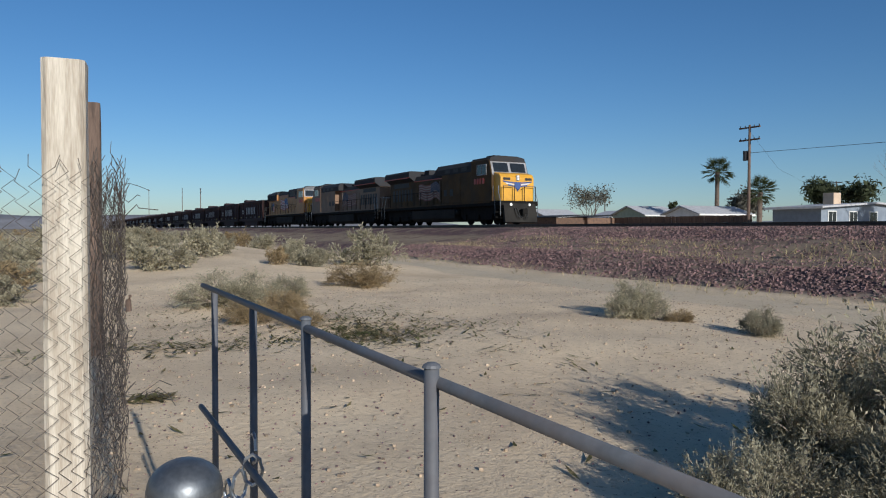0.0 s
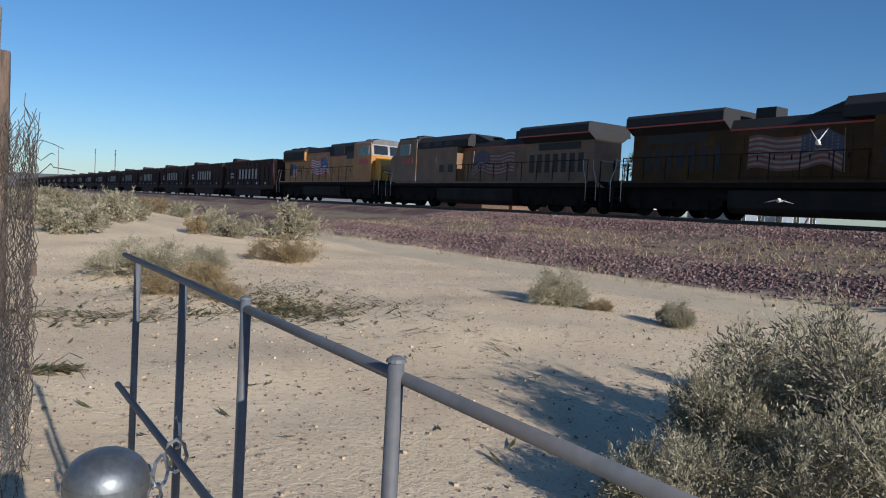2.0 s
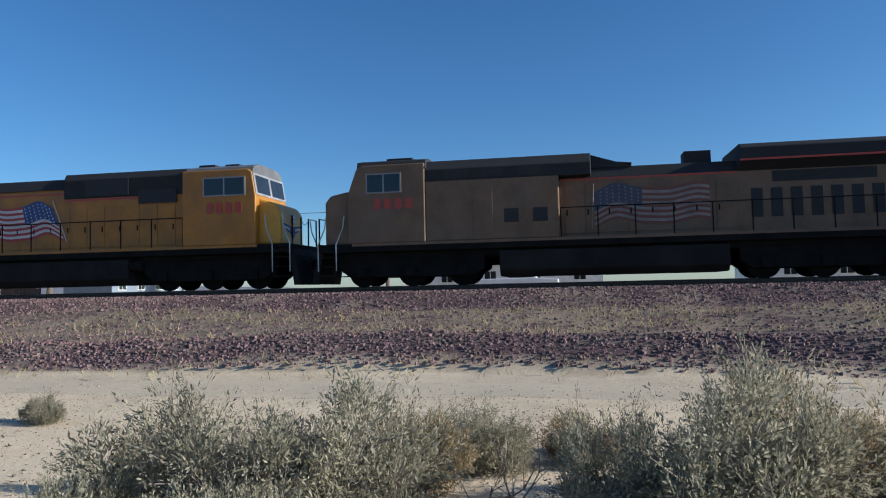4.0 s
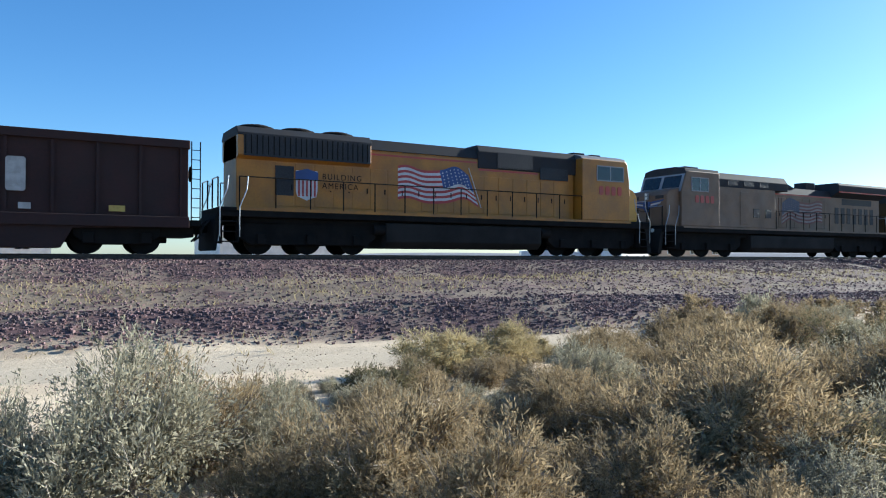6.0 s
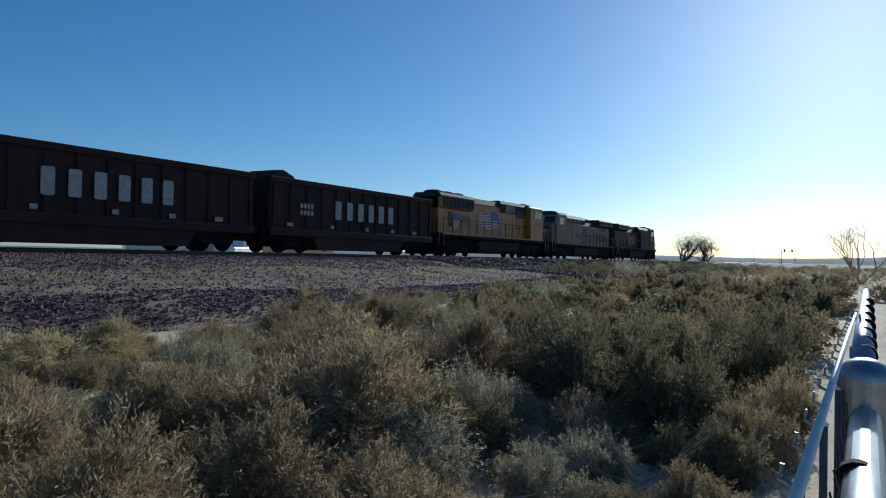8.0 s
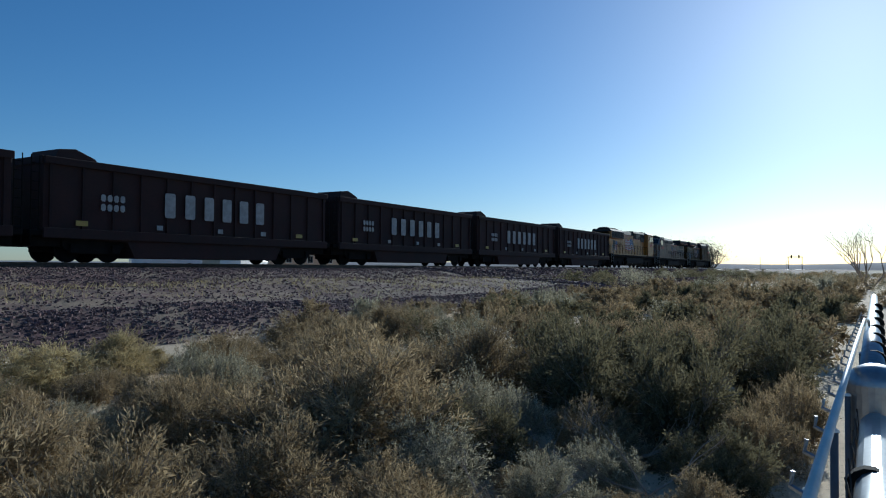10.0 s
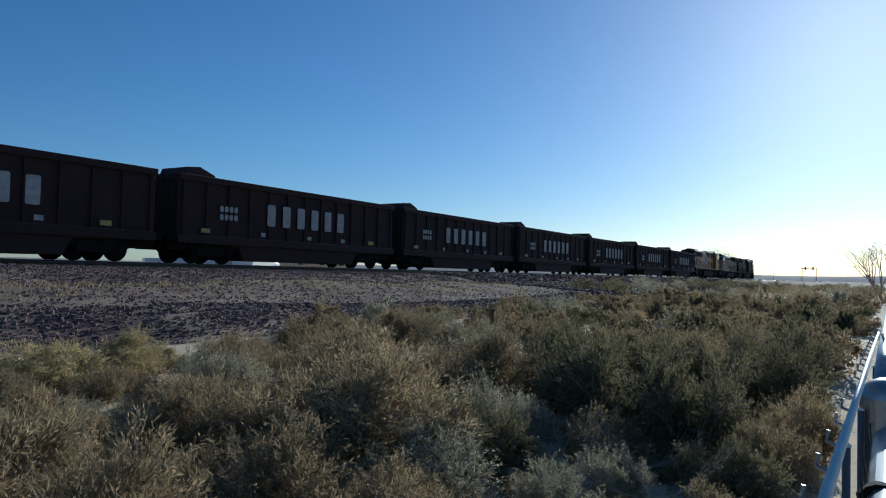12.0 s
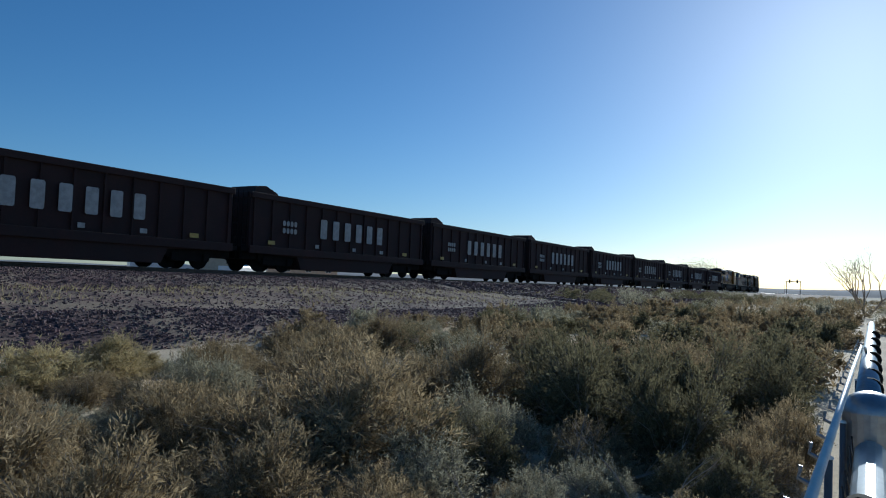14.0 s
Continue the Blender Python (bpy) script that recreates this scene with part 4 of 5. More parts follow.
def bank_spots(r, n):
    """Places on the bank: thick on the lower slope and on the shoulder under the track, thin on the bench between."""
    x, u, k = -34 + 80 * r.rand(n), r.rand(n), r.rand(n)
    foot = np.array([13.2 + bank_shift(a) for a in x])
    y = np.where(k < 0.34, foot + 2.4 * u ** 0.8, np.where(k < 0.52, foot + 2.2 + (21.4 - foot - 2.2) * u, 21.2 + 5.4 * u))
    return np.stack([x, y], 1)


rock_field("ballast_stones", 80000, bank_spots, (0.035, 0.09), STONE, "purple crushed rock covering the railway bank", 1)
rock_field("far_ballast_stones", 20000, lambda r, n: np.stack([40 + 100 * r.rand(n) ** 1.3, 12.6 + 13.4 * r.rand(n)], 1), (0.10, 0.28), STONE, "dark crushed rock on the far railway bank", 5)
rock_field("pebbles", 9000, lambda r, n: np.stack([-18 + 24 * r.rand(n), 0.8 + 12 * r.rand(n) ** 1.2], 1), (0.006, 0.034), PEBBLE, "small pale pebbles scattered on the sand", 2)

rock_field("dark_grit", 13000, lambda r, n: np.stack([-16 + 20 * r.rand(n), 1.0 + 11 * r.rand(n) ** 1.2], 1), (0.006, 0.02), STONE, "small dark grit scattered on the sand", 8)

# ---- brush ----
def brush_meshes(seed, leaves, leaf_len, leaf_w, lobes, stems, spiky):
    """A scrub bush of radius about 1: woody stems from one base to uneven lobes, each a burst of leafy sprays round a dense heart."""
    r = np.random.RandomState(seed)
    s = Shape()

    def unit(a):
        return a / (np.linalg.norm(a, axis=-1, keepdims=True) + 1e-9)

    az, el = (np.arange(lobes) + 0.8 * r.rand(lobes)) * 2.4, np.arcsin(0.04 + 0.92 * r.rand(lobes))
    rad = (0.42 + 0.26 * r.rand(lobes)) * (0.9 + 0.22 * np.sin(az * 2 + r.rand() * 6) * np.cos(el))
    lobe = np.stack([rad * np.cos(az) * np.cos(el), rad * np.sin(az) * np.cos(el), 0.08 + 0.85 * rad * np.sin(el)], 1)
    size = 0.17 + 0.17 * r.rand(lobes) ** 1.4
    sprays = leaves // 30
    of = r.randint(0, lobes, sprays)
    way = unit(r.randn(sprays, 3) + unit(lobe)[of] * 0.9 + np.array([0, 0, 0.3 + spiky]))
    foot = lobe[of] + way * (size[of] * (0.2 + 0.5 * r.rand(sprays)))[:, None]
    reach = size[of] * (0.45 + 0.75 * r.rand(sprays) ** 1.5)
    for i in range(lobes):
        c = lobe[i]
        mid = c * np.array([0.45, 0.45, 0.6]) + (r.rand(3) - 0.5) * 0.12
        s.tube([(c[0] * 0.06, c[1] * 0.06, -0.06), tuple(mid), tuple(c)], [0.017, 0.011, 0.006], 3, False)
    for i in range(min(stems, sprays)):
        c, tip = lobe[of[i]], foot[i] + way[i] * reach[i] * 1.04
        s.tube([tuple(c * 0.8), tuple(foot[i] + (r.rand(3) - 0.5) * 0.04), tuple(tip)], [0.006, 0.004, 0.0015], 3, False)
    k = np.arange(leaves) % sprays
    u = r.rand(leaves, 1) ** 0.8
    p = foot[k] + way[k] * reach[k][:, None] * u + r.randn(leaves, 3) * 0.022 * (1.15 - 0.6 * u)
    d = unit(way[k] * 0.9 + r.randn(leaves, 3) * 0.5)
    wide = np.ones((leaves, 1))
    m = leaves // 5
    q = r.randint(0, lobes, m)
    p[:m] = lobe[q] * (0.55 + 0.45 * r.rand(m, 1)) + r.randn(m, 3) * size[q][:, None] * 0.42
    d[:m] = unit(r.randn(m, 3))
    wide[:m] = 2.2
    p[:, 2] = np.abs(p[:, 2]) + 0.01
    w = unit(np.cross(d, r.randn(leaves, 3)))
    ln, wd = leaf_len * (0.5 + r.rand(leaves, 1)), leaf_w * wide * (0.6 + 0.8 * r.rand(leaves, 1))
    v = np.stack([p, p + d * ln * 0.5 + w * wd, p + d * ln, p + d * ln * 0.5 - w * wd], 1)
    v = v[r.permutation(leaves)]
    me = bpy.data.meshes.new("foliage")
    me.from_pydata(v.reshape(-1, 3).tolist(), [], np.arange(leaves * 4).reshape(-1, 4).tolist())
    return s.mesh("stems"), me


BRUSH = {}
for kind, leaf, stem, label, n, ll, lw, spiky in (
        ("sage", SAGE, TWIG, "grey-green desert saltbush with fine twiggy leaves", 25000, 0.036, 0.0048, 0.25),
        ("green", GREEN, TWIG, "dark green desert scrub bush", 20000, 0.042, 0.0066, 0.15),
        ("straw", STRAW, TWIG, "dry straw-brown desert bush with bare twigs", 19000, 0.05, 0.0048, 0.4),
        ("gold", GOLD, TWIG, "golden dry rabbitbrush clump", 15000, 0.075, 0.0045, 0.8)):
    for far in (False, True):
        for k in range(3):
            st, fo = brush_meshes(40 + len(BRUSH), n // (5 if far else 1), ll * (2.0 if far else 1), lw * (2.4 if far else 1), 14 if far else 22, 20 if far else 170, spiky)
            st.materials.append(stem)
            fo.materials.append(leaf)
            BRUSH[kind, far, k] = (st, fo, label)


def bush(x, y, radius, height, kind, far=False, seed=0):
    r = random.Random(seed * 77 + int(x * 91) + int(y * 57))
    st, fo, label = BRUSH[kind, far, r.randrange(3)]
    b = thing("bush", label, "bush", pose(x, y, ground_z(x, y) - 0.02, 0, 0, r.uniform(0, 360)), group="desert scrub bushes")
    part("woody_base", st, TWIG, b)
    part("foliage", fo, SAGE, b)
    b.scale = (radius, radius * r.uniform(0.85, 1.1), height / 0.85)
    return b


NEAR = ((-2.5, 4.9, 1.15, 1.08, "sage"), (-1.75, 5.3, 0.95, 1.05, "sage"), (-3.0, 4.4, 0.6, 0.72, "sage"), (-3.75, 6.2, 0.42, 0.62, "straw"), (-2.0, 4.0, 0.75, 0.7, "sage"),
        (-0.75, 5.3, 0.35, 0.3, "straw"), (0.75, 5.3, 1.05, 1.12, "sage"), (1.3, 6.0, 0.8, 1.0, "straw"), (0.0, 5.5, 0.72, 0.85, "sage"), (-1.2, 7.2, 0.75, 0.65, "sage"), (-0.2, 7.5, 0.6, 0.5, "straw"), (-1.5, 6.2, 0.6, 0.75, "straw"), (2.2, 4.4, 0.95, 0.82, "straw"), (2.35, 3.5, 0.85, 0.74, "straw"), (3.1, 5.2, 0.7, 0.7, "straw"),
        (5.5, 9.3, 0.95, 0.62, "gold"), (6.7, 9.4, 0.85, 0.66, "gold"), (7.6, 9.8, 0.5, 0.4, "gold"), (8.9, 9.4, 0.85, 0.6, "straw"), (10.3, 9.3, 0.95, 0.72, "straw"), (11.7, 9.5, 0.95, 0.8, "straw"), (12.9, 8.9, 1.0, 0.85, "straw"), (14.3, 9.6, 1.0, 0.8, "straw"), (15.6, 9.9, 1.1, 0.75, "sage"), (4.4, 8.0, 0.6, 0.5, "straw"), (5.4, 8.0, 0.6, 0.45, "straw"), (3.8, 7.8, 0.55, 0.5, "green"), (3.3, 6.9, 0.6, 0.5, "sage"),
        (4.9, 3.9, 1.15, 0.95, "straw"), (5.7, 4.5, 1.2, 1.02, "straw"), (6.9, 5.5, 1.1, 1.0, "straw"), (8.9, 7.1, 1.0, 0.88, "straw"), (7.9, 4.3, 1.0, 0.98, "straw"), (4.3, 4.9, 0.7, 0.75, "straw"),
        (7.4, 2.5, 1.0, 1.02, "green"), (7.0, 1.6, 0.75, 0.95, "green"), (8.4, 3.1, 0.95, 1.08, "green"), (9.2, 2.2, 1.0, 1.1, "green"), (6.3, 2.3, 0.55, 0.5, "straw"), (4.6, 3.0, 0.7, 0.55, "sage"), (3.5, 2.5, 0.65, 0.48, "straw"),
        (5.4, 1.9, 0.45, 0.4, "sage"), (6.1, 3.2, 0.7, 0.72, "sage"), (3.6, 3.6, 0.8, 0.62, "straw"), (9.9, 1.2, 0.8, 0.9, "green"), (10.9, 2.7, 0.9, 1.0, "straw"), (11.9, 1.3, 0.9, 1.0, "green"), (8.2, 0.95, 0.5, 0.6, "straw"), (1.9, 5.7, 0.6, 0.75, "sage"), (3.0, 6.1, 0.6, 0.6, "straw"), (5.2, 6.3, 0.7, 0.6, "straw"), (6.3, 7.0, 0.7, 0.7, "sage"), (7.3, 8.0, 0.8, 0.7, "straw"), (1.5, 4.4, 0.5, 0.5, "straw"), (4.0, 2.9, 0.5, 0.45, "straw"), (5.3, 3.0, 0.6, 0.65, "green"), (4.9, 1.05, 0.42, 0.34, "straw"), (5.8, 1.15, 0.5, 0.5, "green"), (6.5, 0.95, 0.5, 0.6, "straw"), (4.0, 1.35, 0.4, 0.3, "sage"), (7.6, 0.8, 0.5, 0.7, "straw"), (-2.6, 3.5, 0.55, 0.5, "sage"), (10.2, 4.2, 1.0, 0.95, "green"), (9.6, 5.4, 1.0, 0.9, "sage"),
        (-9.0, 8.5, 0.62, 0.64, "sage"), (-7.0, 8.9, 0.45, 0.42, "sage"), (-8.4, 8.9, 0.3, 0.22, "straw"), (-16, 6.8, 0.95, 0.62, "straw"), (-13.3, 3.3, 1.15, 0.66, "sage"), (-11.6, 3.7, 0.55, 0.5, "straw"), (-14.6, 4.6, 0.7, 0.5, "sage"), (-11.0, 3.0, 0.5, 0.35, "straw"), (-10.2, 3.6, 0.4, 0.3, "straw"))
for i, (x, y, r_, h_, k_) in enumerate(NEAR):
    bush(x, y, r_, h_, k_, False, i)
br = random.Random(11)
placed = [(x, y, r_) for x, y, r_, *_ in NEAR]


def scatter(count, x0, x1, y0, y1, rmin, rmax, kinds, gap=0.75, near_x=14, joined=None):
    for _ in range(count * 6):
        if count <= 0:
            return
        x, y, r_ = br.uniform(x0, x1), br.uniform(y0, y1), br.uniform(rmin, rmax)
        if any((x - a) ** 2 + (y - b) ** 2 < (gap * (r_ + c)) ** 2 for a, b, c in placed):
            continue
        placed.append((x, y, r_))
        if joined is None:
            bush(x, y, r_, r_ * br.uniform(0.7, 1.0), br.choice(kinds), abs(x) > near_x, _)
        else:
            joined.append((x, y, r_, r_ * br.uniform(0.7, 1.0), br.choice(kinds)))
        count -= 1


def brush_stuff(name, rows, label, far=True):
    """Far or tiny brush that nobody could count, one mesh with a material for each kind."""
    kinds = ("sage", "green", "straw", "gold")
    verts, faces, slots, k = [], [], [], 0
    for x, y, r_, h_, kind in rows:
        fo = BRUSH[kind, far, br.randrange(3)][1]
        v = np.empty(len(fo.vertices) * 3)
        fo.vertices.foreach_get("co", v)
        v = v.reshape(-1, 3)[: 4 * (1100 if r_ > 0.4 else 260)]
        a = br.uniform(0, 6.283)
        c, d = math.cos(a), math.sin(a)
        z = ground_z(x, y)
        verts += np.stack([x + r_ * (v[:, 0] * c - v[:, 1] * d), y + r_ * (v[:, 0] * d + v[:, 1] * c), z + v[:, 2] * h_ / 0.85], 1).tolist()
        n = len(v) // 4
        faces += (k + np.arange(n * 4).reshape(-1, 4)).tolist()
        slots += [kinds.index(kind)] * n
        k += n * 4
    me = bpy.data.meshes.new(name)
    me.from_pydata(verts, [], faces)
    for kind in kinds:
        me.materials.append(BRUSH[kind, far, 0][1].materials[0])
    me.polygons.foreach_set("material_index", slots)
    tagged(part(name, me, SAGE), label, "brush", kind="stuff")


scatter(70, 2.2, 10, 1.2, 8.6, 0.22, 0.46, ("straw", "straw", "sage"), 0.6)
scatter(44, 8.0, 20, 0.9, 9.8, 0.6, 1.15, ("straw", "sage", "green", "green", "straw"))
scatter(70, 19, 48, 0.6, 11, 0.7, 1.3, ("straw", "sage", "green", "straw"))
scatter(46, 13, 34, 8.5, 12.2, 0.6, 1.1, ("straw", "sage", "straw"))
FAR_BRUSH, TUFTS = [], []
scatter(190, 45, 230, -20, 12, 0.9, 1.7, ("straw", "sage", "green", "straw"), joined=FAR_BRUSH)
scatter(90, 42, 150, 11.5, 18, 0.7, 1.3, ("green", "sage", "green"), 0.6, joined=FAR_BRUSH)
scatter(45, -46, -19, -3, 9.5, 0.6, 1.25, ("sage", "straw", "sage"), 0.7)
scatter(14, -26, -14, -4.5, 0.2, 0.4, 0.9, ("sage", "straw"))
scatter(70, -150, -45, -40, 12, 1.0, 1.8, ("sage", "straw"), joined=FAR_BRUSH)
scatter(26, 2.8, 9, -3.6, -0.55, 0.4, 0.8, ("straw", "straw", "sage"), 0.7)
scatter(60, 6, 40, -14, -0.9, 0.5, 1.1, ("straw", "sage", "green"))
scatter(170, -32, 60, 15.0, 22.5, 0.10, 0.28, ("gold", "straw", "straw"), 0.75, joined=TUFTS)
scatter(60, -20, -3, 1.6, 11.0, 0.04, 0.13, ("straw", "green"), 2.0, joined=TUFTS)
brush_stuff("far_brush", FAR_BRUSH, "far grey and straw desert brush")
brush_stuff("grass_tufts", TUFTS, "small dry tufts on sand and bank", False)

# thin dry grass on the bench of the bank and along the road
gr = np.random.RandomState(12)
gv = []
for k in range(16000):
    x, u = -34 + 104 * gr.rand(), gr.rand()
    y = 16.2 + 5.0 * u if k % 8 else 12.6 + bank_shift(x) + 1.2 * u
    if noise.noise((x * 0.35, y * 0.9, 5.0)) < -0.05:
        continue
    z, a, h_ = ground_z(x, y), gr.rand() * 6.283, 0.07 + 0.16 * gr.rand() ** 2
    c, d = math.cos(a), math.sin(a)
    lx, ly = gr.randn() * h_ * 0.6, gr.randn() * h_ * 0.6
    gv += [(x - c * 0.012, y - d * 0.012, z), (x + c * 0.012, y + d * 0.012, z), (x + lx, y + ly, z + h_)]
me = bpy.data.meshes.new("dry_grass")
me.from_pydata(gv, [], [(3 * i, 3 * i + 1, 3 * i + 2) for i in range(len(gv) // 3)])
tagged(part("dry_grass", me, GOLD), "thin dry grass on the stony railway bank", "grass", kind="stuff")

# flat weeds and dry litter on the sand
wr = np.random.RandomState(9)
wv = []
for cx, cy, sx, sy, n in ((-9.4, 4.2, 0.7, 0.3, 620), (-9.3, 2.1, 0.3, 1.5, 420), (-11.5, 3.2, 1.6, 1.0, 420), (-6.7, 1.3, 0.1, 0.1, 60), (-9.8, 5.2, 1.5, 0.5, 240), (-5.5, 4.0, 3.0, 2.5, 120)):
    for _ in range(n):
        x, y, a = cx + wr.randn() * sx, cy + wr.randn() * sy, wr.rand() * 6.283
        z, l_, w_ = ground_z(x, y) + 0.008 + 0.03 * wr.rand(), 0.04 + 0.08 * wr.rand(), 0.016
        c, d = math.cos(a), math.sin(a)
        wv += [(x - d * w_, y + c * w_, z), (x + c * l_, y + d * l_, z + 0.02), (x + d * w_, y - c * w_, z), (x - c * l_, y - d * l_, z - 0.004)]
me = bpy.data.meshes.new("weeds")
me.from_pydata(wv, [], [(4 * i, 4 * i + 1, 4 * i + 2, 4 * i + 3) for i in range(len(wv) // 4)])
tagged(part("weeds", me, WEED), "low green weeds and litter flat on the sand", "weeds", kind="stuff")


# ---- branches and trees ----
def limb(s, r, p, d, length, radius, depth, spread=0.6, tips=None, sides=5):
    pts, rad = [p], [radius]
    n = 3
    for i in range(n):
        d = (d + Vector((r.uniform(-1, 1), r.uniform(-1, 1), r.uniform(-0.6, 1))) * 0.16).normalized()
        p = p + d * length / n
        pts.append(p)
        rad.append(radius * (1 - 0.5 * (i + 1) / n))
    s.tube(pts, rad, sides, False)
    if depth == 0:
        if tips is not None:
            tips.append((p, d))
        return
    for _ in range(r.choice((2, 3, 3))):
        q = pts[r.choice((2, 3, 3))]
        limb(s, r, q, (d + Vector((r.uniform(-1, 1), r.uniform(-1, 1), r.uniform(-0.3, 0.8))) * spread).normalized(), length * r.uniform(0.6, 0.85), radius * 0.5, depth - 1, spread, tips, max(3, sides - 1))


def tree(name, x, y, height, depth, seed, label, category, leaf=None, leaves=0, leaf_size=0.2, cloud=0.8, bark=None, spread=0.6, stems=1, first=0.36, girth=0.022):
    r = random.Random(seed)
    t = thing(name, label, category, pose(x, y, ground_z(x, y) - 0.05))
    s, tips = Shape(), []
    for _ in range(stems):
        limb(s, r, Vector((r.uniform(-0.1, 0.1), r.uniform(-0.1, 0.1), 0)), Vector((r.uniform(-1, 1) * (0.2 if stems == 1 else 0.25 + 0.1 * stems), r.uniform(-1, 1) * (0.2 if stems == 1 else 0.25 + 0.1 * stems), 1)).normalized(), height * first, height * girth, depth, spread, tips)
    part("trunk", s, bark or BARK, t, fix=False)
    if leaf:
        v = []
        q = np.random.RandomState(seed)
        for _ in range(leaves):
            p, d = tips[q.randint(len(tips))]
            c = np.array(p) + q.randn(3) * cloud * height * 0.05
            a, b = q.randn(3) * leaf_size, q.randn(3) * leaf_size * 0.5
            v += [tuple(c - a), tuple(c + b), tuple(c + a), tuple(c - b)]
        me = bpy.data.meshes.new("crown")
        me.from_pydata(v, [], [(4 * i, 4 * i + 1, 4 * i + 2, 4 * i + 3) for i in range(len(v) // 4)])
        part("crown", me, leaf, t)
    return t


def palm(x, y, height, seed, crown=2.0):
    r = random.Random(seed)
    t = thing("palm_tree", "fan palm with a thick trunk and shaggy dark crown", "palm tree", pose(x, y, ground_z(x, y) - 0.05), group="fan palms")
    part("trunk", Shape().tube([(0, 0, 0), (0.05, 0, height * 0.3), (0.1, 0, height * 0.7), (0.1, 0, height)], [0.42, 0.34, 0.3, 0.34], 10), BARK, t)
    for i in range(70):
        a, e = r.uniform(0, 6.283), r.uniform(-0.9, 1.35)
        s, c = Shape(), crown * r.uniform(0.75, 1.1)
        d = Vector((math.cos(a) * math.cos(e), math.sin(a) * math.cos(e), math.sin(e)))
        o = Vector((0.1, 0, height))
        w = d.cross(Vector((0, 0, 1))).normalized()
        u = w.cross(d)
        mid = o + d * c * 0.55
        s.tube([o, mid], 0.02, 3, False)
        for k in range(11):
            f = (k - 5) / 5 * 1.25
            tip = mid + (d * math.cos(f) + w * math.sin(f)) * c * 0.5 + Vector((0, 0, -0.12 * c * r.random()))
            s.add([mid + w * 0.02 - u * 0.01, tip, mid - w * 0.02 + u * 0.05], [(0, 1, 2)])
            s.add([mid + (tip - mid) * 0.25 + u * 0.05, tip, mid + (tip - mid) * 0.4 - w * 0.07], [(0, 1, 2)])
        part("frond", s, PALMLEAF, t, fix=False)
    return t


def at_azimuth(az, y):
    """x at depth y of the line that leaves the camera's place az degrees to the right of straight across the track."""
    return -0.44 + (y - 0.7) * math.tan(radians(az))


palm(at_azimuth(-41.8, 84), 84, 8.6, 1, 2.5)
palm(at_azimuth(-38.9, 78), 78, 5.0, 2, 2.3)
palm(-17.5, 62, 9.2, 3, 1.5)
tree("cypress_tree", at_azimuth(-44.6, 105), 105, 7.2, 2, 31, "slim dark cypress tree", "tree", TREELEAF, 1800, 0.14, 0.45, spread=0.1, stems=3)
tree("mesquite_tree", at_azimuth(-51.2, 72), 72, 7.0, 4, 32, "grey hazy winter tree behind the track", "tree", HAZELEAF, 2600, 0.10, 1.3, stems=3)
tree("shade_tree", at_azimuth(-33.4, 88), 88, 6.6, 3, 33, "round dark leafy tree behind a house", "tree", TREELEAF, 3200, 0.2, 1.8, stems=3)
tree("shade_tree", at_azimuth(-40.5, 100), 100, 6.8, 3, 34, "dull leafy tree behind the houses", "tree", HAZELEAF, 2400, 0.2, 1.8, stems=3)
tree("shade_tree", at_azimuth(-56.2, 96), 96, 6.0, 3, 35, "dark leafy tree among the houses", "tree", TREELEAF, 2000, 0.2, 1.6, stems=3)
tree("shade_tree", at_azimuth(-30.4, 60), 60, 6.6, 5, 36, "bare spreading tree beside the white house", "tree", spread=0.8)
tree("bare_tree", 66.9, -0.1, 6.4, 4, 37, "small bare desert tree with pale thin branches", "tree", bark=DEADTWIG, stems=5, first=0.3, spread=0.7, girth=0.016)
tree("bare_tree", 252, 51.5, 15, 5, 38, "twiggy bare winter tree by the track", "tree", HAZELEAF, 2400, 0.1, 2.4, stems=10, first=0.22, spread=0.8)
tree("bare_tree", 258, 45.5, 14, 5, 39, "twiggy bare winter tree by the track", "tree", HAZELEAF, 2400, 0.1, 2.4, stems=10, first=0.22, spread=0.8)

# dead branches lying in the brush
for i, (x, y) in enumerate(((5.6, 2.35), (6.1, 1.9), (5.2, 1.5), (-2.1, 3.7), (-1.2, 5.0), (4.2, 2.2), (-0.9, 6.0), (-0.7, 5.7), (-2.3, 3.45), (4.9, 5.6))):
    r = random.Random(60 + i)
    heap = thing("dead_branch", "bleached dead branch lying among the brush", "branch", pose(x, y, ground_z(x, y), 0, 0, r.uniform(0, 360)), group="dead branches")
    for _ in range(3):
        s = Shape()
        limb(s, r, Vector((0, 0, 0.06)), Vector((r.uniform(-1, 1), r.uniform(-1, 1), 0.2)).normalized(), 0.34, 0.009, 2, 0.6)
        part("bough", s, DEADTWIG, heap, fix=False)


